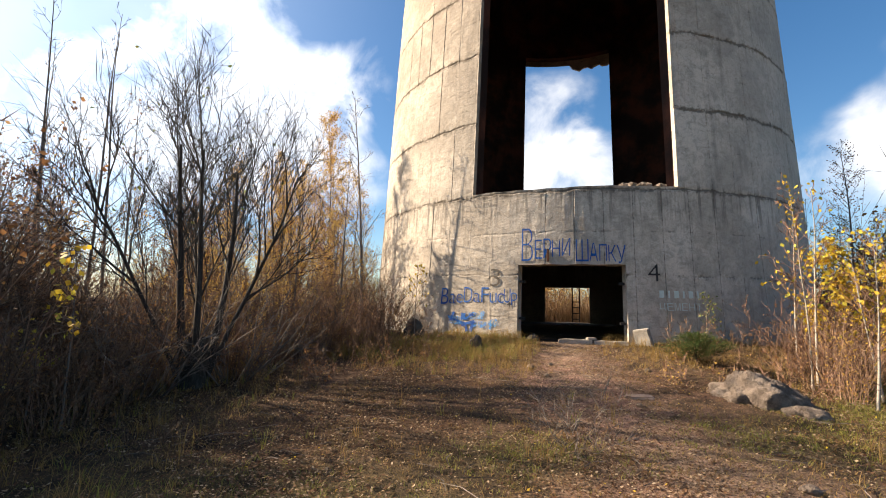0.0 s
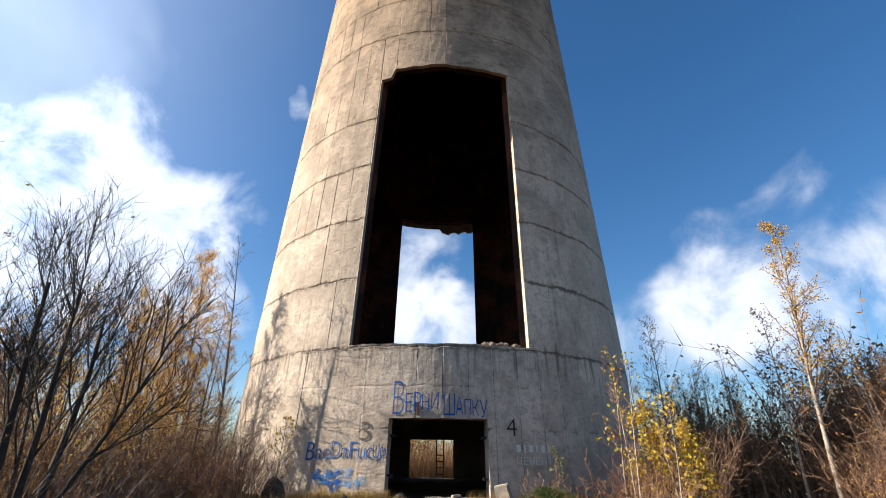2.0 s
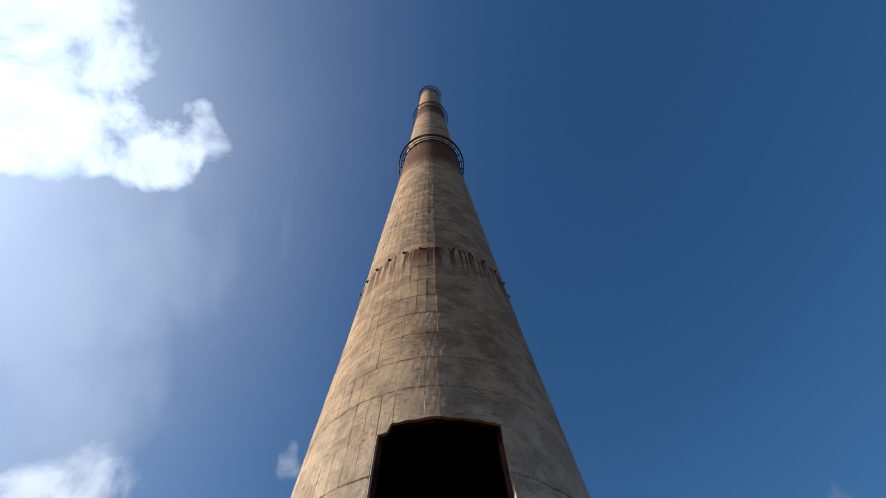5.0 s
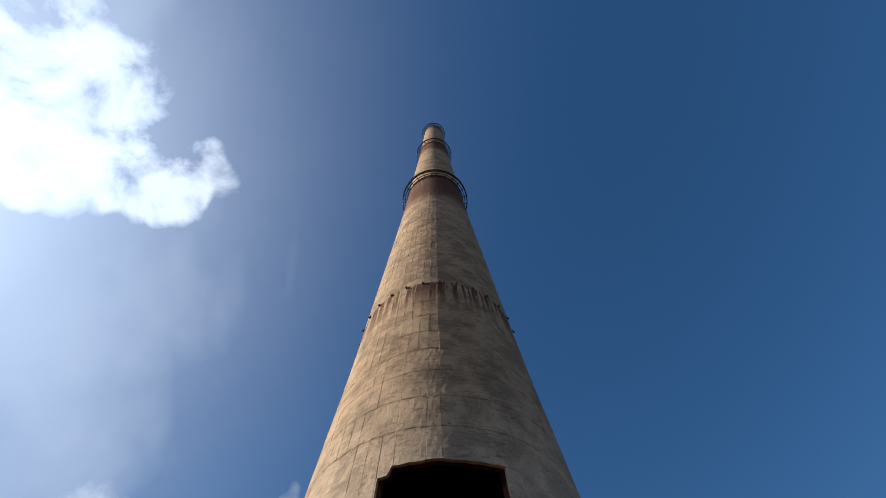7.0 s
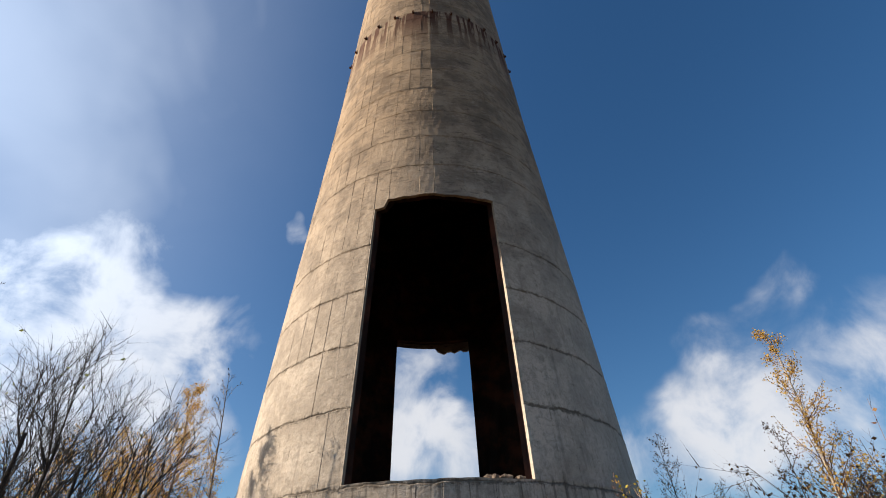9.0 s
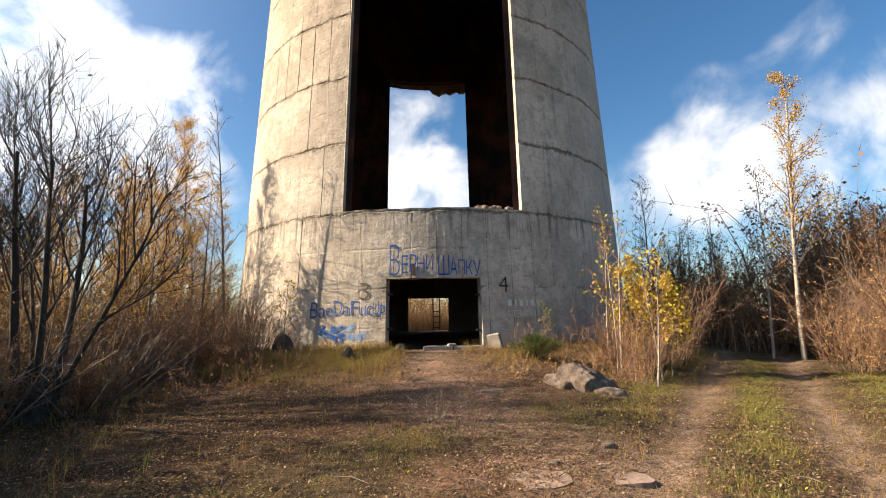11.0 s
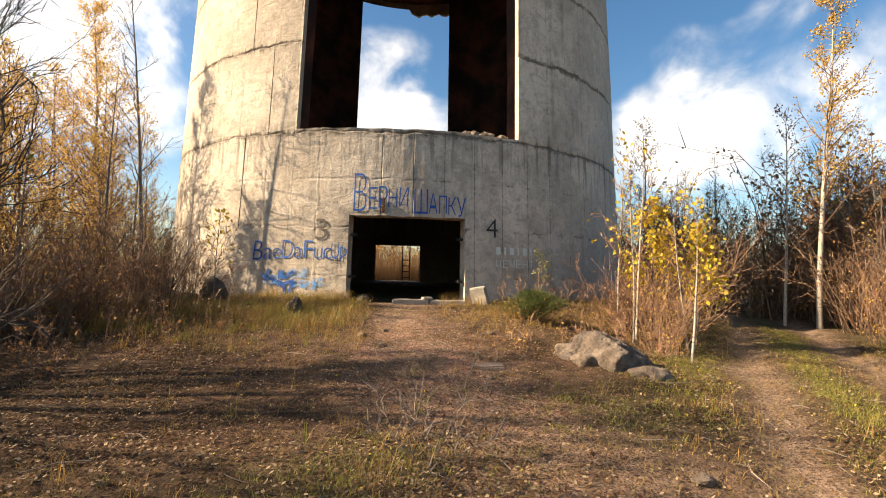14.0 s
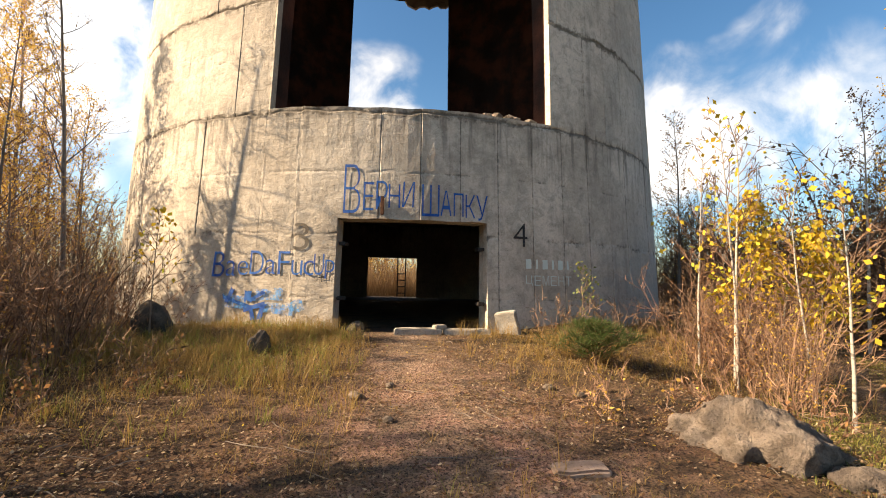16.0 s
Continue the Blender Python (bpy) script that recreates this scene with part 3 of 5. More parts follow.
def chimney():
    root = new("chimney")
    root.matrix_basis = Matrix.Identity(4)
    tagged(root, "tall abandoned board-marked concrete chimney with a gaping opening", "chimney")
    cols = []
    for i in range(68):
        a = 0.7 * D + i * PANEL
        cols += [a - GROOVE, a, a + GROOVE, a + PANEL * 0.34, a + PANEL * 0.67]
    cols = np.array([turned(c) for c in cols])
    for o in OPENINGS:
        for e in o[:2]:
            cols = cols[np.minimum(turned(cols - e), turned(e - cols)) > 0.006]
    cols = np.sort(np.concatenate((cols, [turned(e) for o in OPENINGS for e in o[:2]], [turned(-15.7 * D), turned(-15.5 * D)])))

    def rows(lo, hi, fine):
        zs = []
        for k in range(-3, 90):
            s = LIFT0 + k * LIFT
            zs += [s - 0.16, s - 0.045, s, s + 0.045, s + 0.16]
            zs += [s + LIFT / 2 - 0.05, s + LIFT / 2, s + LIFT / 2 + 0.05] + ([s + 0.5, s + 1.9] if s < 26 else []) if fine else [s + 1.0]
        return [z for z in zs if lo < z < hi]

    edges = [0.0, 2.14, 4.36, 16.35, 16.5]
    low = [z for z in rows(-0.9, 25.9, True) if min(abs(z - e) for e in edges[:3]) > 0.04 and not 16.0 < z < 16.9]
    low = sorted(low + edges + [-1.0, 15.9, 17.0, 26.15])
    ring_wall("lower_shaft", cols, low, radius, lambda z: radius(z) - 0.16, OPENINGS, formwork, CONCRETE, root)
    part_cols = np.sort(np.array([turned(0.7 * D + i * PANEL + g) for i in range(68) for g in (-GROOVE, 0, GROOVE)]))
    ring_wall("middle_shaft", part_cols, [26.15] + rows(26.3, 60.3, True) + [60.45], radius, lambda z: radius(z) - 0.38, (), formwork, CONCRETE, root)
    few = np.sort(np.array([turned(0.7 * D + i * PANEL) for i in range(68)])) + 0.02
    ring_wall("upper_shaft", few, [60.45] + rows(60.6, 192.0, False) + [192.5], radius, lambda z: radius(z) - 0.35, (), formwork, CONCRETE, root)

    def brickish(phis, z, face):
        off = 0.015 * np.sin(phis * 311 + z * 5) + 0.012 * np.sin(phis * 97 - z * 13)
        return off, np.zeros(len(phis)), np.zeros(len(phis))

    inner_openings = [(a - 0.004, b + 0.004, z0, z1 if z0 < 3 else 16.75) for a, b, z0, z1 in OPENINGS]
    thin_cols = np.sort(np.concatenate((np.linspace(0, 2 * math.pi, 120, endpoint=False) + 0.003, [turned(e) for o in inner_openings for e in o[:2]])))
    ring_wall("plinth_wall", thin_cols, [-0.5, 0.0, 1.0, 2.14, 3.2, 4.34], lambda z: radius(z) - 0.165, lambda z: radius(z) - 0.55, inner_openings, brickish, CONCRETE, root, "thick concrete wall round the doorways")
    ring_wall("brick_lining", thin_cols, [4.345, 6, 8, 10, 12, 14, 16.75, 20, 25, 31], lambda z: radius(z) - 0.18, lambda z: radius(z) - 0.62, inner_openings, brickish, LINING, root, "soot-blackened red brick lining")
    # the iron galleries
    for z in (87.6, 140.5, 190.5):
        gallery(z, root)
    for i in range(30):
        a = 2 * math.pi * i / 30 + 0.04
        bm = bmesh.new()
        x, y, _ = on_wall(a, 36.8, 0.05)
        box(bm, pose(x, y, 36.8, 0, 0, math.degrees(FACING + a)), 0.3, 0.12, 0.14, 0.01)
        box(bm, pose(x, y, 36.95, 0, 0, math.degrees(FACING + a)), 0.08, 0.08, 0.4)
        part("bracket_stub", bm, RUST, root, "rusty cut-off bracket")
    # iron hinge stubs on the door's reveals
    for phi, zs in ((DOOR[1], (0.55, 1.62)), (DOOR[0], (1.66, 0.62))):
        for z in zs:
            bm = bmesh.new()
            x, y, _ = on_wall(phi + (-0.012 if phi > 0 else 0.012), z, -0.16)
            box(bm, pose(x, y, z, 0, 0, math.degrees(FACING + phi)), 0.22, 0.14, 0.07, 0.012)
            part("hinge", bm, IRON, root, "dark iron hinge stub")
    bm = bmesh.new()
    x, y, _ = on_wall(-4.1 * D, 2.38, 0.02)
    box(bm, pose(x, y, 2.40, 0, 0, math.degrees(FACING - 4.1 * D)), 0.03, 0.07, 0.36, 0.01)
    part("anchor_bar", bm, RUST, root, "rusty iron bar above the doorway")
    # floor inside and the slab between the two levels
    for name, z0, z1, mat in (("ground_slab", -0.4, -0.015, FLOOR), ("upper_slab", 3.85, 4.2, FLOOR)):
        bm = bmesh.new()
        bmesh.ops.create_cone(bm, cap_ends=True, segments=96, radius1=8.05, radius2=8.05, depth=z1 - z0, matrix=Matrix.Translation((CX, CY, (z0 + z1) / 2)))
        part(name, bm, mat, root)
    for o in (DOOR, REAR_DOOR):
        bm = bmesh.new()
        m = (o[0] + o[1]) / 2
        x, y, _ = on_wall(m, 0, -0.55)
        box(bm, pose(x, y, -0.22, 0, 0, math.degrees(FACING + m)), 1.0, 2.62, 0.36)
        part("doorway_floor", bm, FLOOR, root)


def hoop(s, z, r, thick, n=60):
    a = np.linspace(0, 2 * math.pi, n + 1)
    s.tube(np.stack((CX + r * np.cos(a), CY + r * np.sin(a), np.full(n + 1, z)), -1), np.full(n + 1, thick), 5)


def gallery(z, root):
    g = new("gallery")
    g.parent = root
    r = float(radius(z))
    s = Strands()
    hoop(s, z, r + 0.92, 0.1)
    hoop(s, z, r + 0.5, 0.07)
    hoop(s, z, r + 0.12, 0.09)
    under("deck_ring", s.mesh("deck_ring", IRON), g)
    s = Strands()
    hoop(s, z + 1.15, r + 0.98, 0.08)
    under("handrail", s.mesh("handrail", IRON), g)
    s = Strands()
    hoop(s, z + 0.6, r + 0.98, 0.06)
    under("guard_rail", s.mesh("guard_rail", IRON), g)
    for i in range(26):
        a = 2 * math.pi * i / 26
        c, d = math.cos(a), math.sin(a)
        s = Strands()
        s.tube([(CX + (r + 0.98) * c, CY + (r + 0.98) * d, z - 0.05), (CX + (r + 0.98) * c, CY + (r + 0.98) * d, z + 1.15)], [0.06, 0.06], 4)
        s.tube([(CX + (r - 0.1) * c, CY + (r - 0.1) * d, z), (CX + (r + 0.98) * c, CY + (r + 0.98) * d, z)], [0.07, 0.07], 4)
        s.tube([(CX + (r - 0.1) * c, CY + (r - 0.1) * d, z - 1.1), (CX + (r + 0.95) * c, CY + (r + 0.95) * d, z)], [0.06, 0.06], 4)
        under("bracket", s.mesh("bracket", IRON), g)


chimney()

# ---- woods and brush ----
class Tree:
    """Grows limbs, twigs and leaves into three meshes."""

    def __init__(self, seed):
        self.r = np.random.default_rng(seed)
        self.wood, self.twigs, self.leaves = Strands(), Strands(), Strands()

    def limb(self, start, way, length, thick, bend=0.12, up=0.05, segs=6, sides=5, store=None, tip=0.25):
        pts, d = [np.asarray(start, float)], np.asarray(way, float)
        d = d / np.linalg.norm(d)
        for _ in range(segs):
            d = d + self.r.normal(0, bend, 3) + np.array((0, 0, up))
            d /= np.linalg.norm(d)
            pts.append(pts[-1] + d * length / segs)
        pts = np.array(pts)
        (store or self.wood).tube(pts, np.linspace(thick, thick * tip, segs + 1), sides)
        return pts

    def side(self, way, angle):
        way = np.asarray(way) / (np.linalg.norm(way) + 1e-9)
        a = np.cross(way, self.r.normal(0, 1, 3))
        a /= np.linalg.norm(a) + 1e-9
        return way * math.cos(angle) + a * math.sin(angle)

    def leaf(self, p, size, droop=0.3):
        a = self.r.normal(0, 1, 3)
        a[2] -= droop
        a /= np.linalg.norm(a)
        b = np.cross(a, self.r.normal(0, 1, 3))
        b /= np.linalg.norm(b) + 1e-9
        s = size * self.r.uniform(0.7, 1.25)
        self.leaves.blade(p, a * s, b * s * 0.36)

    def twig_at(self, pts, t):
        i = min(int(t * (len(pts) - 1)), len(pts) - 2)
        f = t * (len(pts) - 1) - i
        return pts[i] * (1 - f) + pts[i + 1] * f, pts[i + 1] - pts[i]

    def finish(self, name, bark, twig, leaf, label, category, group=""):
        root = tagged(new(name), label, category, group)
        if self.wood.v:
            under("trunk", self.wood.mesh("trunk", bark, True), root)
        if self.twigs.v:
            under("crown", self.twigs.mesh("crown", twig), root)
        if self.leaves.v:
            under("foliage", self.leaves.mesh("foliage", leaf), root)
        return root


def shrub(seed, stems, height, spread, twig, leaf, leaves, label, lean=0.28, size=0.05, group="autumn brush", name="shrub"):
    t = Tree(seed)
    for _ in range(stems):
        a, q = t.r.uniform(0, 2 * math.pi), t.r.uniform(0, 1) ** 0.5 * spread
        foot = np.array((math.cos(a) * q, math.sin(a) * q, -0.06))
        h = height * t.r.uniform(0.5, 1.0)
        way = (math.cos(a) * lean * t.r.uniform(0.2, 1.5), math.sin(a) * lean * t.r.uniform(0.2, 1.5), 1)
        pts = t.limb(foot, way, h, 0.011 * h / 2 * t.r.uniform(0.6, 1.3), 0.15, 0.03, 3, 3, t.twigs, 0.3)
        for _ in range(9):
            u = t.r.uniform(0.12, 0.98)
            p, d = t.twig_at(pts, u)
            sub = t.limb(p, t.side(d, t.r.uniform(0.3, 1.0)), h * t.r.uniform(0.12, 0.4), 0.0045, 0.2, 0.06, 1, 3, t.twigs, 0.4)
            for _ in range(2):
                p2, d2 = t.twig_at(sub, t.r.uniform(0.2, 0.9))
                w = t.side(d2, t.r.uniform(0.4, 1.0)) * h * t.r.uniform(0.06, 0.18)
                t.twigs.spike(p2, p2 + w, np.cross(w, t.r.normal(0, 1, 3)) / np.linalg.norm(w) * 0.004)
            for _ in range(t.r.poisson(leaves)):
                p2, _ = t.twig_at(sub, t.r.uniform(0.2, 1.0))
                t.leaf(p2, size)
    return t.finish(name, twig, twig, leaf, label, "shrub", group)


def birch(seed, h, thick, bark, twig, leaf, leaves, label, group="", crown=0.35, reach=0.28, size=0.05, limbs=34, lean=(0, 0), up=0.07, name="birch", fine=5, category="tree"):
    t = Tree(seed)
    pts = t.limb((0, 0, -0.1), (lean[0], lean[1], 1), h, thick, 0.018, 0.01, 12, 7, None, 0.12)
    for i in range(limbs):
        u = crown + (1 - crown) * (i + t.r.uniform(0, 1)) / limbs
        p, d = t.twig_at(pts, min(u, 0.985))
        long = h * reach * (1.08 - u) ** 0.75 * t.r.uniform(0.6, 1.15) + 0.12
        limb = t.limb(p, t.side(d, t.r.uniform(0.6, 1.05)), long, thick * 0.26 * (1.15 - u) + 0.004, 0.1, up, 4, 3, t.twigs, 0.3)
        for _ in range(fine):
            q, d2 = t.twig_at(limb, t.r.uniform(0.25, 0.98))
            sub = t.limb(q, t.side(d2, t.r.uniform(0.35, 0.9)), long * t.r.uniform(0.2, 0.5), 0.005, 0.14, up * 0.5, 2, 3, t.twigs, 0.5)
            for _ in range(2):
                q3, d3 = t.twig_at(sub, t.r.uniform(0.2, 0.95))
                w = t.side(d3, t.r.uniform(0.35, 0.9)) * long * t.r.uniform(0.1, 0.25)
                t.twigs.spike(q3, q3 + w, np.cross(w, t.r.normal(0, 1, 3)) / np.linalg.norm(w) * 0.0045)
            for _ in range(t.r.poisson(leaves)):
                q2, _ = t.twig_at(sub, t.r.uniform(0.0, 1.0))
                t.leaf(q2 + t.r.normal(0, 0.07, 3), size, 0.8)
    return t.finish(name, bark, twig, leaf, label, category, group)


def willow():
    t = Tree(77)
    stems = []

    def grow(p, way, length, thick, level):
        store = t.twigs
        if level == 0:
            store = Strands()
            stems.append(store)
        pts = t.limb(p, way, length, thick, (0.045, 0.08, 0.11, 0.13)[level], 0.065, (7, 6, 4, 3)[level], (7, 5, 4, 3)[level], store, (0.3, 0.25, 0.3, 0.5)[level])
        if level == 3:
            for _ in range(4):
                q, d = t.twig_at(pts, t.r.uniform(0.2, 1.0))
                w = t.side(d, t.r.uniform(0.35, 0.9)) * t.r.uniform(0.15, 0.5) + np.array((0, 0, 0.05))
                t.twigs.spike(q, q + w, np.cross(w, t.r.normal(0, 1, 3)) / np.linalg.norm(w) * 0.0026)
            if t.r.random() < 0.03:
                t.leaf(pts[-1], 0.08)
            return
        count = (8, 7, 5)[level]
        for i in range(count):
            u = (0.36, 0.25, 0.15)[level] + (0.62, 0.73, 0.84)[level] * (i + t.r.uniform(0, 1)) / count
            q, d = t.twig_at(pts, u)
            grow(q, t.side(d, t.r.uniform(0.35, 0.75)) + np.array((0, 0, 0.12)), (2.0, 1.15, 0.62)[level] * t.r.uniform(0.6, 1.1) * (1.2 - 0.5 * u), (0.02, 0.008, 0.0036)[level] * t.r.uniform(0.7, 1.2), level + 1)

    for k in range(6):
        a = k * 1.05 + 0.3
        out = (0.3, 0.42, 0.12, 0.36, 0.22, 0.44)[k]
        grow((math.cos(a) * 0.15, math.sin(a) * 0.15, -0.1), (math.cos(a) * out, math.sin(a) * out, 1), (4.3, 3.7, 4.5, 3.8, 4.2, 3.9)[k], (0.08, 0.05, 0.085, 0.048, 0.068, 0.05)[k], 0)
    t.limb((0, 0, -0.15), (0, 0, 1), 1.0, 0.27, 0.03, 0, 4, 10, None, 0.75)
    w = t.finish("willow", BARK, BARK, GREEN, "bare dark many-stemmed willow with a few last green leaves", "tree")
    for s in stems:
        under("limb", s.mesh("limb", BARK, True), w)
    w.matrix_basis = pose(-4.4, 8.5, float(ground_z(-4.4, 8.5)), 0, 0, 40)


def stand(ob, x, y, turn=0.0, scale=1.0, first=None, sink=0.0):
    m = pose(x, y, float(ground_z(x, y)) - sink, 0, 0, turn) @ Matrix.Scale(scale, 4)
    if first is not None and not first:
        first.append(1)
        ob.matrix_basis = m
        return ob
    if first is None:
        ob.matrix_basis = m
        return ob
    return copy_thing(ob, m)


willow()
# trees that stand out by themselves
stand(birch(11, 8.5, 0.06, GREY_BARK, RED_TWIG, ORANGE, 16.0, "slender young birch with a narrow orange-yellow crown", reach=0.25, limbs=76, size=0.05, crown=0.15, fine=7), -4.4, 17.8)
stand(birch(12, 5.0, 0.045, GREY_BARK, RED_TWIG, ORANGE, 13.0, "young birch with thinning orange leaves among brush", reach=0.26, limbs=48, size=0.05, crown=0.2), -4.6, 14.2, 70)
stand(birch(13, 4.2, 0.04, GREY_BARK, RED_TWIG, ORANGE, 12.0, "low young birch with russet leaves beside the chimney", reach=0.28, limbs=40, size=0.045, crown=0.2), -3.6, 15.6, 130)
stand(birch(15, 6.4, 0.045, GREY_BARK, RED_TWIG, ORANGE, 13.0, "birch with a broad thin golden crown in brush", reach=0.24, limbs=54, size=0.05, crown=0.2), -6.0, 16.6, 200)
stand(birch(14, 8.2, 0.06, GREY_BARK, GREY_TWIG, YELLOW, 0.12, "thin bare grey sapling with upswept twigs", crown=0.3, reach=0.2, limbs=30, up=0.14), -2.64, 15.4, 20)
for k, (x, y, h, b) in enumerate(((-10.4, 11.7, 10.2, 0.3), (-9.6, 12.6, 10.0, 0.35), (-8.9, 12.3, 8.9, 0.35), (-12.2, 14.0, 9.5, 0.3))):
    stand(birch(20 + k, h, 0.055, GREY_BARK, GREY_TWIG, BROWN, 0.06, "tall thin bare aspen pole with few branches", "bare poles", crown=b, reach=0.2, limbs=16, up=0.15, fine=4, name="aspen"), x, y, 50 * k)
stand(birch(31, 2.3, 0.018, GREY_BARK, TWIG, YELLOW, 2.2, "small sapling holding bright yellow leaves", crown=0.45, reach=0.22, limbs=9, size=0.1, name="sapling", fine=3), -4.6, 5.9)
stand(birch(32, 1.5, 0.014, GREY_BARK, TWIG, YELLOW, 2.4, "low sapling with yellow leaves by the brush edge", crown=0.4, reach=0.22, limbs=7, size=0.09, name="sapling", fine=3), -5.3, 6.2)
stand(birch(33, 2.1, 0.016, GREY_BARK, TWIG, YELLOW, 2.0, "sapling with yellow leaves against the concrete wall", crown=0.4, reach=0.26, limbs=12, size=0.08, name="sapling", fine=3), -0.75, 13.0)
# the birches by the track
stand(birch(41, 9.7, 0.085, BIRCH, RED_TWIG, ORANGE, 11.0, "tall white-barked birch with sparse orange leaves beside the track", crown=0.3, reach=0.2, limbs=60, size=0.065, lean=(0.012, 0.0)), 15.15, 10.5)
stand(birch(42, 6.6, 0.05, BIRCH, RED_TWIG, BROWN, 4.0, "thin white birch among brown brush", crown=0.35, reach=0.2, limbs=30, size=0.06), 14.75, 11.2, 80)
stand(birch(44, 7.2, 0.06, GREY_BARK, GREY_TWIG, BROWN, 6.0, "grey birch with a thin brown crown in the woods", crown=0.3, reach=0.22, limbs=36, size=0.06), 14.6, 16.6, 10)
GROVE = "young birches by the boulder"
for k, (x, y, h, th, lf, lean, u) in enumerate((
        (7.8, 8.45, 3.1, 0.024, 0.7, (-0.09, 0.05), 60), (6.95, 8.95, 4.1, 0.024, 0.9, (0.0, 0.0), 0), (7.45, 9.95, 3.6, 0.026, 0.7, (0.02, 0.0), 140),
        (7.25, 9.2, 4.0, 0.03, 0.6, (0.03, 0.02), 200), (6.85, 7.55, 2.9, 0.026, 1.0, (0.2, 0.1), 250), (8.3, 9.3, 3.4, 0.022, 0.7, (0.03, 0.0), 300))):
    stand(birch(50 + k, h, th, BIRCH, RED_TWIG, YELLOW, lf, "slim white birch sapling with scattered yellow leaves", GROVE, crown=0.32, reach=0.22, limbs=22, size=0.085, lean=lean, fine=4), x, y)
for k, (x, y, h) in enumerate(((7.75, 9.3, 2.75), (8.35, 8.75, 2.4))):
    stand(birch(60 + k, h, 0.024, GREY_BARK, TWIG, YELLOW, 10.0, "bushy sapling full of bright yellow leaves", GROVE, crown=0.25, reach=0.34, limbs=26, size=0.085, name="sapling", fine=4), x, y, 40 * k)

# brush, built a few times over and set out in thickets
KINDS = [
    shrub(101, 30, 2.7, 0.5, TWIG, BROWN, 1.0, "leafless brown brush with thin upright stems"),
    shrub(102, 27, 3.1, 0.55, TWIG, BROWN, 2.4, "brown brush with a few withered leaves"),
    shrub(103, 31, 2.3, 0.5, RED_TWIG, ORANGE, 2.2, "russet brush with small orange leaves"),
    shrub(104, 28, 3.4, 0.5, GREY_TWIG, BROWN, 0.4, "bare grey brush with fine twigs"),
    shrub(105, 30, 2.0, 0.6, RED_TWIG, BROWN, 1.4, "low reddish brush with dry stems"),
    shrub(106, 26, 2.6, 0.45, TWIG, ORANGE, 3.6, "brush with plenty of golden-brown leaves"),
]
USED = [[] for _ in KINDS]


FAR = []


def brush(kind, x, y, turn, scale, far=False):
    # the willow stands free at the edge of the clearing
    if -5.3 < x < -2.6 and abs(y - 8.5 + 1.75 * (x + 4.5)) < 1.1 and y < 8.9:
        return
    # low and thin where the light falls through on to the wall
    if -7.5 < x < -1.0 and 13.1 < 0.26 * x + 0.966 * y < 17.4 and y > 12.5:
        if int(x * 37 + y * 53) % 5 < 3:
            return
        scale *= 0.55
    if far:
        FAR.append((kind, x, y, turn, scale))
    else:
        stand(KINDS[kind], x, y, turn, scale, USED[kind])


def free_of(x, y):
    """Clear ground: the chimney's foot, the track and the space before the door."""
    if math.hypot(x - CX, y - CY) < 10.6:
        return False
    o = float(off_road(x, y))
    along = (x - ROAD_P[0]) * ROAD_D[0] + (y - ROAD_P[1]) * ROAD_D[1]
    if -0.9 < o < 2.7 and along < 13:
        return False
    return True


pick = np.random.default_rng(9)
# left of the clearing
count = 0
while count < 110:
    x, y = pick.uniform(-12, -1.4), pick.uniform(1.5, 21)
    edge = np.interp(y, (1.5, 3.0, 5.0, 7.3, 9.2, 12.0, 14.0, 20.0), (-5.0, -4.8, -4.9, -5.5, -4.2, -2.2, -2.2, -5.0))
    if x > edge or not free_of(x, y) or (x < -9 and pick.random() < 0.4):
        continue
    k = int(pick.choice((0, 1, 2, 3, 4, 5), p=(0.24, 0.2, 0.16, 0.16, 0.14, 0.1)) if x < -5 or y < 9 else pick.choice((1, 2, 5, 0)))
    small = 0.62 if x > edge - 0.7 else 1.0
    turn, grown = pick.uniform(0, 360), pick.uniform(0.65, 0.98) * small
    if count % 9 not in (0, 4):
        brush(k, x, y, turn, grown)
    count += 1
for x, y, k, s in ((-1.6, 11.7, 0, 0.8), (-1.4, 12.4, 4, 0.6), (-1.9, 12.9, 1, 0.8), (-2.2, 11.3, 4, 0.85), (-1.5, 13.6, 0, 0.7), (-2.6, 12.2, 1, 0.9), (-2.0, 14.5, 0, 0.8), (-2.9, 10.6, 0, 0.8),
                   (-3.0, 13.6, 1, 0.9), (-2.9, 16.4, 0, 1.0), (-3.2, 17.8, 1, 1.1), (-3.9, 19.4, 1, 1.2), (-4.4, 16.2, 0, 1.1), (-2.4, 15.6, 3, 0.9)):
    brush(k, x, y, 50 * x + 31 * y, s)
# along the left edge, low and dense
for k in range(34):
    y = pick.uniform(2.0, 11.5)
    x = float(np.interp(y, (1.5, 3.0, 5.0, 7.3, 9.2, 12.0), (-4.6, -4.4, -4.3, -4.7, -3.7, -2.4))) - pick.uniform(0.0, 0.9)
    brush(int(pick.choice((0, 4, 2))), x, y, pick.uniform(0, 360), pick.uniform(0.45, 0.75))
fan = shrub(111, 34, 2.5, 0.5, GREY_TWIG, BROWN, 0.15, "fan of bare grey suckers leaning out of the brush", 0.95)
stand(fan, -3.9, 8.9)
copy_thing(fan, pose(-4.9, 7.7, float(ground_z(-4.9, 7.7)), 0, 0, 120))
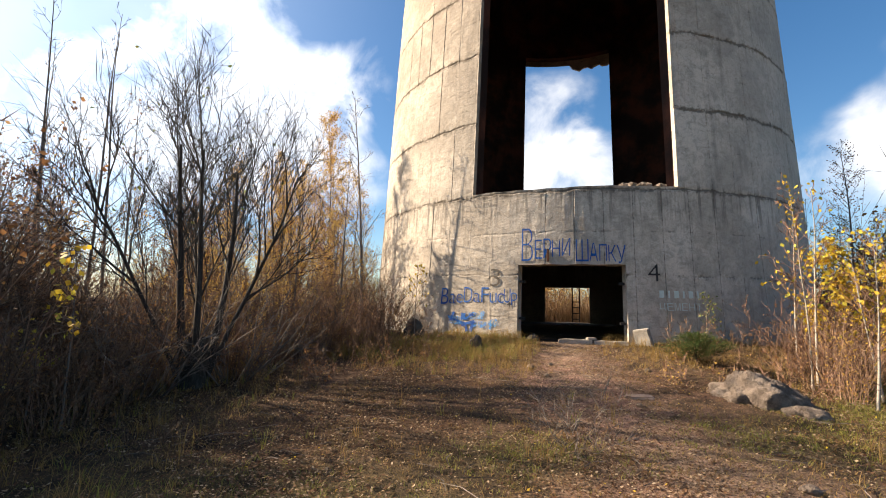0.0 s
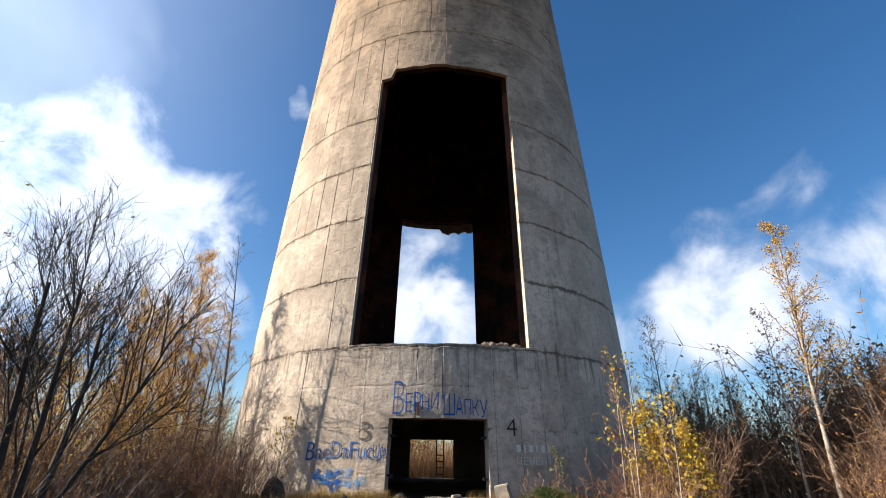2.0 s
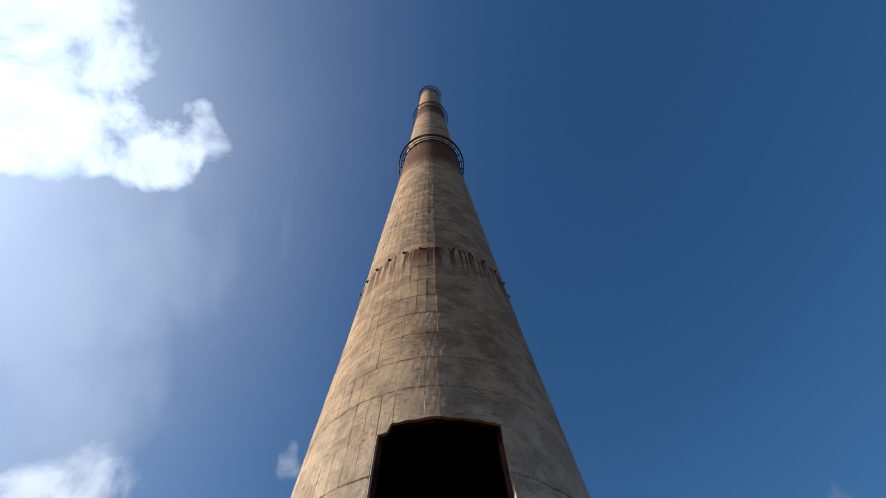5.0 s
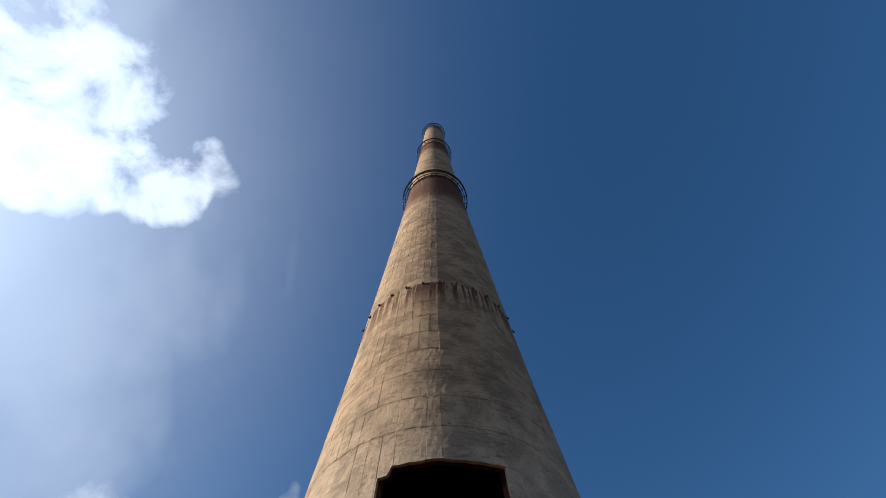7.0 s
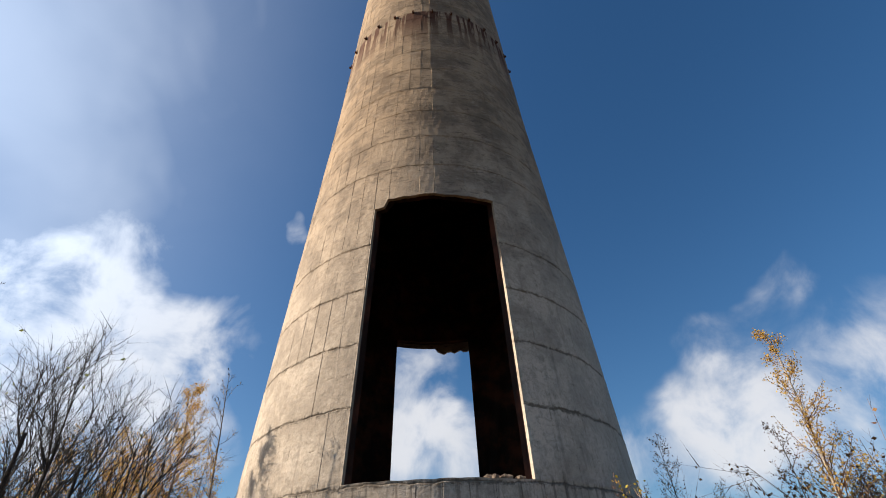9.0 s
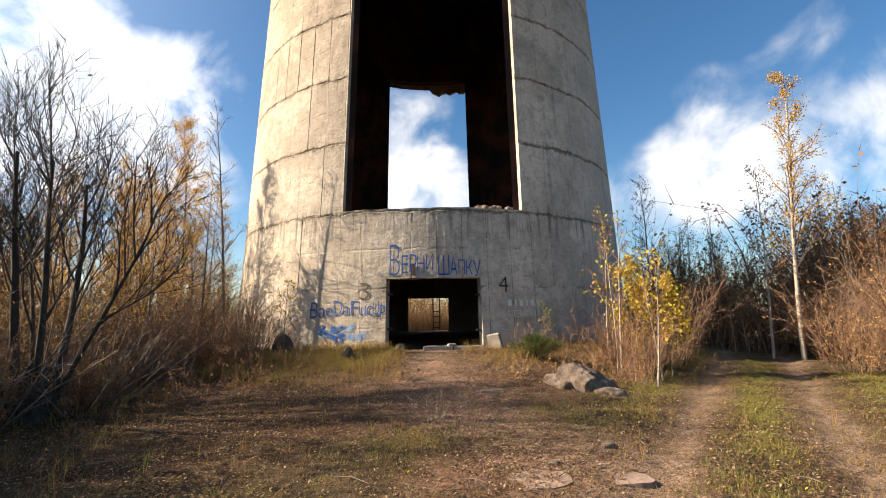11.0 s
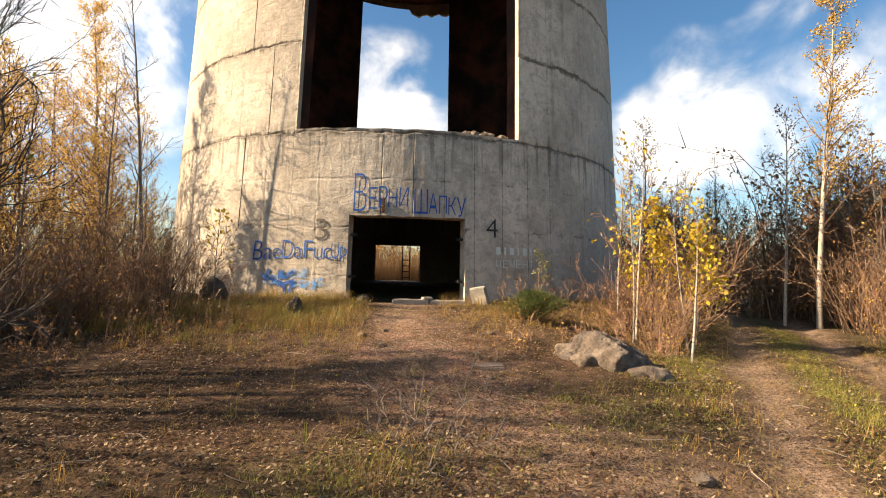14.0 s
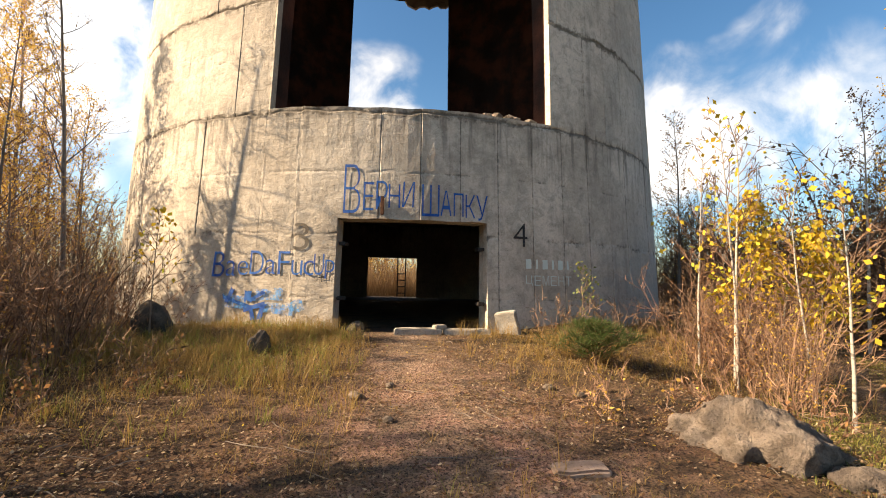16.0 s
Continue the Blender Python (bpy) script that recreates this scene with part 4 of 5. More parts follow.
# by the boulder and the foot of the wall
for k in range(26):
    x, y = pick.uniform(6.3, 9.6), pick.uniform(7.5, 11.6)
    if free_of(x, y) and float(off_road(x, y)) < -1.1 and (x - 0.06) > 0.76 * (y - 0.57):
        brush(int(pick.choice((0, 4, 2, 4))), x, y, pick.uniform(0, 360), pick.uniform(0.55, 0.9))
# tall unseen thicket left of the clearing, added to shade its ground
for k in range(44):
    x, y = pick.uniform(-13.5, -9.2), pick.uniform(-1.0, 6.5)
    if x < -1.02 * y - 1.2:
        kind, turn, grown = int(pick.choice((1, 1, 2))), pick.uniform(0, 360), pick.uniform(1.5, 1.9)
        if k % 4:
            brush(kind, x, y, turn, grown, True)
for k in range(22):
    x, y = pick.uniform(-8.8, -6.2), pick.uniform(-0.8, 5.0)
    if x < -0.946 * y - 1.6:
        kind, turn, grown = int(pick.choice((1, 1, 2, 0))), pick.uniform(0, 360), pick.uniform(1.35, 1.6)
        if k % 2:
            brush(kind, x, y, turn, grown, True)
# more unseen brush, added to cast shade over the clearing
for k in range(26):
    x, y = pick.uniform(-11.0, -5.8), pick.uniform(3.6, 7.6)
    if x < -1.06 * y - 1.1:
        brush(int(pick.choice((1, 0, 1))), x, y, 61 * k, pick.uniform(1.2, 1.55), k % 3 == 0)
# low brush mostly in view, then golden brush behind it
for k in range(20):
    brush((0, 4, 1, 0)[k % 4], pick.uniform(-7.0, -4.7), pick.uniform(5.0, 9.6), 67 * k, pick.uniform(0.7, 0.9))
for k in range(9):
    brush((5, 2, 5)[k % 3], pick.uniform(-7.2, -3.6), pick.uniform(10.2, 12.7), 83 * k, pick.uniform(1.1, 1.35))
# brush just out of view, added to shade the ground on the left
for k in range(16):
    y = pick.uniform(5.6, 7.6)
    brush((1, 0)[k % 2], -1.05 * y - pick.uniform(0.3, 2.0), y, 59 * k, pick.uniform(1.2, 1.6))
# golden brush between the clearing and the chimney
for x, y, k, s in ((-3.5, 19.3, 5, 1.5), (-4.3, 20.6, 1, 1.6), (-3.2, 20.8, 5, 1.4), (-2.9, 12.6, 5, 1.0), (-3.6, 13.4, 5, 1.2), (-3.6, 11.6, 2, 1.0), (-4.4, 12.9, 5, 1.3), (-5.2, 11.9, 5, 1.3), (-2.6, 14.0, 4, 0.7), (-5.6, 13.6, 1, 1.3), (-3.4, 14.4, 0, 0.8), (-4.6, 15.4, 5, 1.5), (-6.2, 15.0, 5, 1.5), (-7.4, 13.6, 1, 1.4), (-5.4, 18.2, 5, 1.6)):
    brush(k, x, y, 70 * x, s)
# right of the chimney and over the track's far end
count = 0
while count < 112:
    x, y = pick.uniform(8.5, 25), pick.uniform(3.0, 25)
    o = float(off_road(x, y))
    if not free_of(x, y) or (o > 0 and o < 2.8) or (o > 0 and x < 12.5) or (o < 0 and math.hypot(x - CX, y - CY) < 11.6):
        continue
    big = 1.0 if o < 0 else 1.1
    brush(int(pick.choice((0, 1, 1, 2, 5, 4))), x, y, pick.uniform(0, 360), pick.uniform(0.9, 1.5) * big, math.hypot(x - 1, y - 3) > 17)
    count += 1

# young woods: a few trees built once and set out many times
WOODS = [
    birch(71, 6.8, 0.05, GREY_BARK, RED_TWIG, BROWN, 5.0, "young birch with a brown thinning crown in the woods", "young woods", crown=0.15, reach=0.22, limbs=30, size=0.075, fine=4),
    birch(72, 6.0, 0.045, GREY_BARK, TWIG, ORANGE, 3.0, "young birch with a tawny crown in the woods", "young woods", crown=0.15, reach=0.24, limbs=28, size=0.075, fine=4),
    birch(73, 7.4, 0.05, GREY_BARK, GREY_TWIG, BROWN, 1.0, "nearly bare young birch in the woods", "young woods", crown=0.2, reach=0.2, limbs=28, size=0.07, fine=4),
]
PLACED = [[] for _ in WOODS]


def wood_tree(k, x, y):
    if -7.5 < x < -1.0 and 13.1 < 0.26 * x + 0.966 * y < 17.4:
        return
    stand(WOODS[k], x, y, pick.uniform(0, 360), pick.uniform(0.75, 1.1), PLACED[k])


golden = birch(74, 5.2, 0.04, GREY_BARK, RED_TWIG, ORANGE, 10.0, "young birch with a fine golden crown by the chimney", "golden birches", crown=0.2, reach=0.24, limbs=34, size=0.042, fine=4)
stand(golden, -2.9, 13.4)
for x, y, s in ((-3.9, 12.4, 0.85), (-4.9, 13.9, 1.0), (-5.6, 12.4, 0.95), (-6.6, 14.4, 1.1), (-5.2, 21.5, 1.5), (-6.2, 20.4, 1.4), (-7.0, 22.2, 1.55), (-4.7, 20.6, 1.25), (-8.0, 20.2, 1.4), (-6.6, 18.9, 1.25), (-5.4, 19.4, 1.2), (-3.0, 17.4, 0.9), (-3.7, 16.0, 0.8), (-3.9, 20.2, 1.2)):
    copy_thing(golden, pose(x, y, float(ground_z(x, y)), 0, 0, 97 * x) @ Matrix.Scale(s, 4))
count = 0
while count < 66:
    x, y = pick.uniform(10.5, 25), pick.uniform(8.0, 25)
    o = float(off_road(x, y))
    if not free_of(x, y) or (o > 0 and (o < 3.2 or x < 16)) or math.hypot(x - CX, y - CY) < 12:
        continue
    wood_tree(int(pick.choice((0, 1, 2, 0))), x, y)
    count += 1
for x, y, k in ((-5.7, 16.8, 2), (-4.6, 13.4, 1), (-6.0, 17.4, 1), (-5.3, 14.6, 0), (-6.3, 13.2, 1), (-7.2, 15.2, 1), (-6.4, 18.4, 1), (-8.3, 13.8, 0), (-5.6, 20.2, 0), (-7.9, 17.6, 1)):
    wood_tree(k, x, y)
# unseen row of trees, added to shade the clearing's left
for k in range(16):
    wood_tree(int(pick.choice((0, 0, 2))), pick.uniform(-12.5, -9.2), 0.36 * k + 2.4)
# trees and brush about the view's left rim, added for shade
for x, y, k in ((-10.8, 8.8, 1), (-7.8, 11.4, 2)):
    wood_tree(k, x, y)
for k in range(20):
    x, y = pick.uniform(-10.5, -6.4), pick.uniform(5.6, 9.4)
    brush(int(pick.choice((0, 1, 1))), x, y, pick.uniform(0, 360), pick.uniform(0.85, 1.1), x < -7.5)
# woods on the right, about the track
for k in range(16):
    x, y = pick.uniform(17.0, 23.5), pick.uniform(10.2, 15.5)
    if float(off_road(x, y)) > 3.0:
        wood_tree(int(pick.choice((0, 1, 0))), x, y)
        brush(1, x + 0.6, y - 0.4, 40 * k, 1.7, True)
for k in range(30):
    along, o = pick.uniform(12.0, 22.0), pick.uniform(3.0, 8.0) if k % 3 else pick.uniform(-5.0, -1.8)
    x, y = ROAD_P + ROAD_D * along + ROAD_N * o
    if math.hypot(x - CX, y - CY) > 11.5:
        wood_tree(int(pick.choice((0, 1, 0))), float(x), float(y))
for k in range(26):
    along, o = pick.uniform(14.0, 21.0), pick.uniform(-3.5, 8.0)
    x, y = ROAD_P + ROAD_D * along + ROAD_N * o
    if math.hypot(x - CX, y - CY) > 11.5:
        brush(int(pick.choice((1, 1, 0))), float(x), float(y), 47 * k, pick.uniform(1.7, 2.2), True)
# unseen trees, added to throw shade across the clearing
for k in range(9):
    wood_tree(0, -8.0 - 0.35 * k, 5.3 + 0.22 * k * (k % 2))
# the thicket that lines the track's far side
for k in range(58):
    along, o = pick.uniform(7.5, 20.0), pick.uniform(2.9, 6.0)
    x, y = ROAD_P + ROAD_D * along + ROAD_N * o
    brush(int(pick.choice((0, 1, 3, 1, 2))), float(x), float(y), pick.uniform(0, 360), pick.uniform(0.85, 1.35), along > 13)
# the dark tunnel where the track enters the woods
for k in range(64):
    along, o = pick.uniform(6.5, 17.0), pick.uniform(-4.0, -1.0)
    if along > 13.5:
        o = pick.uniform(-3, 5)
    x, y = ROAD_P + ROAD_D * along + ROAD_N * o
    if math.hypot(x - CX, y - CY) > 11 and not (o > 0 and x < 15.6):
        brush(int(pick.choice((0, 1, 4, 1))), float(x), float(y), pick.uniform(0, 360), pick.uniform(1.0, 1.6), along > 9)
count = 0
while count < 12:
    x, y = pick.uniform(-20, -5.5), pick.uniform(7.0, 26)
    if x > -6.5 and y < 12 or not free_of(x, y) or math.hypot(x - CX, y - CY) < 12:
        continue
    wood_tree(int(pick.choice((2, 2, 0, 1))), x, y)
    count += 1

# behind the chimney, seen through its rear doorway
for k in range(16):
    x, y, _ = local(pick.uniform(-5, 4.5), pick.uniform(-16.5, -13.2))
    brush(int(pick.choice((2, 5, 1))), x, y, pick.uniform(0, 360), pick.uniform(1.2, 1.8), True)


def thicket():
    """The brush farther off and the unseen shading brush on the left, joined."""
    root = tagged(new("thicket"), "dense brown autumn brush farther off, some of it unseen and added for shade", "brush", kind="stuff")
    wide = ((TWIG, BROWN, 2.2, 2.7), (RED_TWIG, BROWN, 4.0, 3.1), (RED_TWIG, ORANGE, 2.2, 2.3), (GREY_TWIG, BROWN, 0.8, 3.4), (RED_TWIG, BROWN, 1.6, 2.0), (TWIG, ORANGE, 3.0, 2.6))
    for k, (twig, leaf, leaves, high) in enumerate(wide):
        kind = shrub(120 + k, 15, high, 0.6, twig, leaf, leaves, "", size=0.075)
        pieces = list(kind.children)
        for child in pieces:
            me = child.data
            co = np.empty(len(me.vertices) * 3)
            me.vertices.foreach_get("co", co)
            co = co.reshape(-1, 3)
            polys = [tuple(p.vertices) for p in me.polygons]
            V, F, base = [], [], 0
            for which, x, y, turn, scale in FAR:
                if which != k:
                    continue
                c, s = math.cos(radians(turn)) * scale, math.sin(radians(turn)) * scale
                rot = np.array(((c, -s, 0), (s, c, 0), (0, 0, scale)))
                V.append(co @ rot.T + np.array((x, y, float(ground_z(x, y)))))
                F += [tuple(i + base for i in p) for p in polys]
                base += len(co)
            if V:
                name = child.name.split(".")[0]
                under(name, mesh_of(name, np.concatenate(V), F, me.materials[0]), root)
        for ob in pieces + [kind]:
            bpy.data.objects.remove(ob)


thicket()


# the far woods all round, too dense to count
def far_woods():
    wood = np.random.default_rng(15)
    for name, twig, leaf, seeds, n in (("far_woods", TWIG, BROWN, (201, 202), 62), ("far_birch_woods", TWIG, ORANGE, (203, 204), 24)):
        V, F, LV, LF, base, lbase = [], [], [], [], 0, 0
        kinds = []
        for s in seeds:
            t = Tree(s)
            for _ in range(9):
                a, q = t.r.uniform(0, 6.28), t.r.uniform(0, 1.2)
                pts = t.limb((math.cos(a) * q, math.sin(a) * q, -0.1), (t.r.normal(0, 0.1), t.r.normal(0, 0.1), 1), t.r.uniform(3.5, 7.5), 0.035, 0.04, 0.01, 5, 3, t.twigs, 0.25)
                for i in range(22):
                    p, d = t.twig_at(pts, t.r.uniform(0.15, 0.98))
                    sub = t.limb(p, t.side(d, t.r.uniform(0.4, 0.9)), t.r.uniform(0.5, 1.5), 0.012, 0.12, 0.07, 2, 3, t.twigs, 0.4)
                    for _ in range(3):
                        q2, d2 = t.twig_at(sub, t.r.uniform(0.2, 0.95))
                        w = t.side(d2, 0.6) * t.r.uniform(0.3, 0.7)
                        t.twigs.spike(q2, q2 + w, np.cross(w, t.r.normal(0, 1, 3)) / np.linalg.norm(w) * 0.012)
                    for _ in range(t.r.poisson(3.0)):
                        t.leaf(sub[-1] + t.r.normal(0, 0.2, 3), 0.1)
            kinds.append((np.array(t.twigs.v), t.twigs.f, np.array(t.leaves.v), t.leaves.f))
        done = 0
        while done < n:
            # every seventh clump stands to the left, added there for shade
            a, q = (wood.uniform(0, 2 * math.pi), wood.uniform(17, 40)) if done % 7 else (wood.uniform(2.5, 3.5), wood.uniform(17, 25))
            x, y = 4.5 + q * math.cos(a), 10.5 + q * math.sin(a)
            if not free_of(x, y) or (abs(math.sin(a - radians(219.7))) < 0.1 and math.cos(a - radians(219.7)) > 0) or (y < 3 and x > 2 and q < 22):
                continue
            if -60 < math.degrees(math.atan2(y - CY, x - CX)) < 20 and math.hypot(x - CX, y - CY) < 13:
                continue
            v, f, lv, lf = kinds[done % 2]
            w, s = wood.uniform(0, 6.28), wood.uniform(0.75, 1.15)
            rot = np.array(((math.cos(w), -math.sin(w), 0), (math.sin(w), math.cos(w), 0), (0, 0, 1))) * s
            at = np.array((x, y, float(ground_z(x, y))))
            V.append(v @ rot.T + at)
            F += [tuple(i + base for i in c) for c in f]
            LV.append(lv @ rot.T + at)
            LF += [tuple(i + lbase for i in c) for c in lf]
            base, lbase, done = base + len(v), lbase + len(lv), done + 1
        root = tagged(new(name), "dense leafless autumn woods in the distance", "woods", kind="stuff")
        under("crown", mesh_of("crown", np.concatenate(V), F, twig), root)
        under("foliage", mesh_of("foliage", np.concatenate(LV), LF, leaf), root)


far_woods()

# ---- stones and slabs ----
def stone(name, x, y, z, sx, sy, sz, seed, material, label, turn=0.0, tilt=(0, 0), rough=0.22, category="rock", cuts=4):
    bm = bmesh.new()
    bmesh.ops.create_icosphere(bm, subdivisions=cuts, radius=1.0)
    cut = np.random.default_rng(seed)
    planes = [(Vector(cut.normal(0, 1, 3)).normalized(), cut.uniform(0.74, 1.0)) for _ in range(9)]
    for v in bm.verts:
        p = v.co * 1.1 + Vector((seed * 3.7, seed * 1.3, seed * 0.7))
        k = 1 + rough * noise.fractal(p, 1.0, 2.1, 5) + rough * 0.45 * (abs(noise.noise(p * 2.3)) - 0.25)
        v.co = v.co * k
        for q, far in planes:
            over = v.co.dot(q) - far
            if over > 0:
                v.co -= q * over * 0.9
        v.co += v.co.normalized() * (0.09 * noise.fractal(p * 4, 1.0, 2.0, 4) + 0.06 * abs(noise.noise(p * 6.5)) + 0.035 * noise.noise(p * 14))
        v.co.z = max(v.co.z, -0.55)
        v.co = Vector((v.co.x * sx, v.co.y * sy, v.co.z * sz))
    ob = part(name, bm, material, None, "", cuts > 3)
    ob.matrix_basis = pose(x, y, z, tilt[0], tilt[1], turn)
    return tagged(ob, label, category)


stone("boulder", 4.8, 7.2, -0.45, 0.66, 0.48, 0.48, 3, ROCK, "large pale grey boulder lying in leaf litter", -24, (0, 12), 0.42, cuts=5)
stone("rock", 4.95, 6.5, -0.47, 0.30, 0.2, 0.16, 8, ROCK, "small pale grey rock beside the boulder", -15, (0, 6), 0.3)
stone("rock", 0.85, 11.55, -0.02, 0.17, 0.13, 0.26, 12, DARK_ROCK, "dark upright stone in dry grass", 30)
# a dark charred pile, shaped as a rough stone
stone("rock", -0.75, 13.35, 0.16, 0.30, 0.24, 0.34, 17, DARK_ROCK, "dark charred tyre-like pile by the wall, shaped as a rough stone", 10, (0, 0), 0.4)
stone("rock", *local(-1.05, 8.5, 0.06), 0.16, 0.13, 0.14, 21, DARK_ROCK, "grey stone just inside the doorway", 0)
for k, (x, y, s) in enumerate(((3.3, 4.35, 0.07), (2.35, 4.0, 0.05), (2.9, 7.0, 0.045), (1.9, 8.6, 0.05), (4.1, 8.7, 0.05), (3.9, 9.0, 0.06), (2.2, 9.6, 0.05), (1.75, 9.35, 0.07))):
    stone("pebble", x, y, float(ground_z(x, y)) + s * 0.3, s * 1.3, s, s * 0.7, 30 + k, ROCK, "fist-sized grey stone lying on the path", 40 * k, (0, 0), 0.3, "pebble", 2)


def pad(name, x, y, sx, sy, seed, material, label, turn, high=0.006):
    """A flat broken slab with an uneven outline, sunk into the soil."""
    r = np.random.default_rng(seed)
    bm = bmesh.new()
    n = 22
    rim = []
    for k in range(n):
        a = 2 * math.pi * k / n
        q = 1 + 0.16 * math.sin(2 * a + seed) + 0.1 * math.sin(5 * a + 2 * seed) + r.uniform(-0.07, 0.07)
        rim.append(bm.verts.new((math.cos(a) * q * sx, math.sin(a) * q * sy, r.uniform(-0.004, 0.004))))
    top = bm.faces.new(rim)
    out = bmesh.ops.extrude_face_region(bm, geom=[top])
    for v in out["geom"]:
        if isinstance(v, bmesh.types.BMVert):
            v.co.z -= 0.09
            v.co.x *= 1.06
            v.co.y *= 1.06
    bmesh.ops.recalc_face_normals(bm, faces=bm.faces)
    ob = part(name, bm, material)
    ob.matrix_basis = pose(x, y, float(ground_z(x, y)) + high, 0, 0, turn)
    return tagged(ob, label, "slab")


pad("concrete_pad", 1.95, 3.62, 0.40, 0.23, 4, PINK_SLAB, "worn pinkish concrete patch level with the soil", 20)
pad("concrete_pad", 2.78, 3.5, 0.33, 0.2, 9, PINK_SLAB, "worn pinkish concrete patch beside the wheel track", -8)


def beam(across, out, z, sx, sy, sz, turn, label, tilt=(0, 0), seed=1, name="threshold_beam", mat=None):
    bm = bmesh.new()
    box(bm, Matrix.Identity(4), sx, sy, sz, 0.018)
    bmesh.ops.subdivide_edges(bm, edges=[e for e in bm.edges if e.calc_length() > 0.15], cuts=4, use_grid_fill=True)
    for v in bm.verts:
        v.co += noise.noise_vector(v.co * 7 + Vector((seed * 5, 0, 0))) * 0.016
    ob = part(name, bm, mat or SLAB)
    x, y, _ = local(across, out)
    ob.matrix_basis = pose(x, y, z, tilt[0], tilt[1], math.degrees(math.atan2(RY, RX)) + turn)
    return tagged(ob, label, "concrete block")


def flat_block():
    """A worn block of concrete that lies in the path."""
    bm = bmesh.new()
    box(bm, Matrix.Identity(4), 0.42, 0.2, 0.1, 0.02)
    bmesh.ops.subdivide_edges(bm, edges=[e for e in bm.edges if e.calc_length() > 0.1], cuts=3, use_grid_fill=True)
    for v in bm.verts:
        v.co += noise.noise_vector(v.co * 8) * 0.014
    ob = part("concrete_block", bm, PINK_SLAB)
    ob.matrix_basis = pose(3.04, 7.36, float(ground_z(3.04, 7.36)) - 0.012, 4, -2, -18)
    tagged(ob, "pale worn concrete block sunk into the path", "concrete block")


flat_block()
beam(0.10, 8.9, 0.055, 0.86, 0.22, 0.13, 3, "pale concrete beam lying across the threshold", seed=2)
beam(1.0, 8.87, 0.05, 0.86, 0.22, 0.12, -2, "pale concrete beam at the door's corner", seed=3)
beam(0.5, 8.87, 0.145, 0.24, 0.16, 0.07, 24, "broken lump of concrete on the threshold", seed=4, name="concrete_lump")
beam(1.78, 8.9, 0.2, 0.40, 0.16, 0.5, -32, "broken grey concrete slab leaning against the wall", (14, -9), 9, "leaning_slab")
for k in range(12):
    a = (10.5 + 8.5 * (k + 0.5) / 12 + 1.1 * math.sin(k * 5)) * D
    x, y, _ = on_wall(a, 4.4, -0.25 - 0.13 * (k % 2))
    s = 0.1 + 0.07 * ((k * 7) % 5) / 5
    stone("rubble", x, y, 4.43, s * 1.3, s, s * 0.8, 60 + k, ROCK, "lump of broken concrete on the opening's sill", 33 * k, (0, 0), 0.5, "rubble", 1)


# ---- ladder behind the rear doorway ----
def ladder():
    root = tagged(new("ladder"), "dark iron ladder standing behind the rear doorway", "ladder")
    base = local(0.24, -8.98)
    turn = math.degrees(math.atan2(RY, RX))
    root.matrix_basis = pose(base[0], base[1], float(ground_z(base[0], base[1])), 0, 0, turn)
    for side in (-0.22, 0.22):
        bm = bmesh.new()
        box(bm, pose(side, 0, 1.5), 0.075, 0.05, 3.0, 0.006)
        part("rail", bm, IRON, root)
    for k in range(4):
        bm = bmesh.new()
        box(bm, pose(0, 0, 0.2 + 0.36 * k, 0, 3 * math.sin(k * 4), 0), 0.44, 0.04, 0.06, 0.006)
        part("rung", bm, IRON, root)


ladder()


# ---- paint on the wall ----
def bend(me, across, z, high, width=None, slant=0.0):
    """Lays a flat mesh of letters on the round wall."""
    co = np.empty(len(me.vertices) * 3)
    me.vertices.foreach_get("co", co)
    co = co.reshape(-1, 3)
    co[:, :2] -= co[:, :2].min(0)
    size = co[:, :2].max(0)
    co[:, 1] *= high / size[1]
    co[:, 0] *= (width / size[0]) if width else high / size[1]
    co[:, 0] += co[:, 1] * slant
    zz = z + co[:, 1]
    r = radius(zz) + 0.015
    phi = (across + co[:, 0]) / radius(z)
    out = np.stack((CX + r * np.cos(FACING + phi), CY + r * np.sin(FACING + phi), zz), -1)
    me.vertices.foreach_set("co", out.ravel())
    me.update()


def glyph(text, bold=0.0):
    cu = bpy.data.curves.new("letter", "FONT")
    cu.body, cu.resolution_u, cu.offset = text, 4, bold
    ob = bpy.data.objects.new("letter", cu)
    scene.collection.objects.link(ob)
    me = bpy.data.meshes.new_from_object(ob.evaluated_get(bpy.context.evaluated_depsgraph_get()))
    bpy.data.objects.remove(ob)
    bpy.data.curves.remove(cu)
    return me


def writing(name, spots, material, label):
    """spots: letter, metres across from the door's middle, foot, height, width."""
    root = tagged(new(name), label, "graffiti")
    for ch, across, z, high, wide, slant in spots:
        me = glyph(ch, -0.02 if high > 0.8 else -0.011)
        bend(me, across, z, high, wide, slant)
        me.materials.append(material)
        under("letter", me, root)
    return root


writing("graffiti_word", [("В", -1.36, 2.24, 0.95, 0.32, 0.0), ("Е", -0.98, 2.30, 0.55, 0.2, 0.0), ("Р", -0.74, 2.32, 0.56, 0.22, 0.0),
                           ("Н", -0.50, 2.36, 0.46, 0.22, 0.0), ("И", -0.24, 2.38, 0.5, 0.22, 0.04)], BLUE, "blue spray-painted word above the doorway")
writing("graffiti_word", [("Ш", 0.14, 2.22, 0.62, 0.34, 0.0), ("А", 0.50, 2.24, 0.5, 0.22, 0.0), ("П", 0.76, 2.24, 0.46, 0.2, 0.0),
                           ("К", 1.0, 2.22, 0.46, 0.2, 0.0), ("У", 1.22, 2.18, 0.5, 0.24, 0.0)], BLUE, "second blue spray-painted word above the doorway")
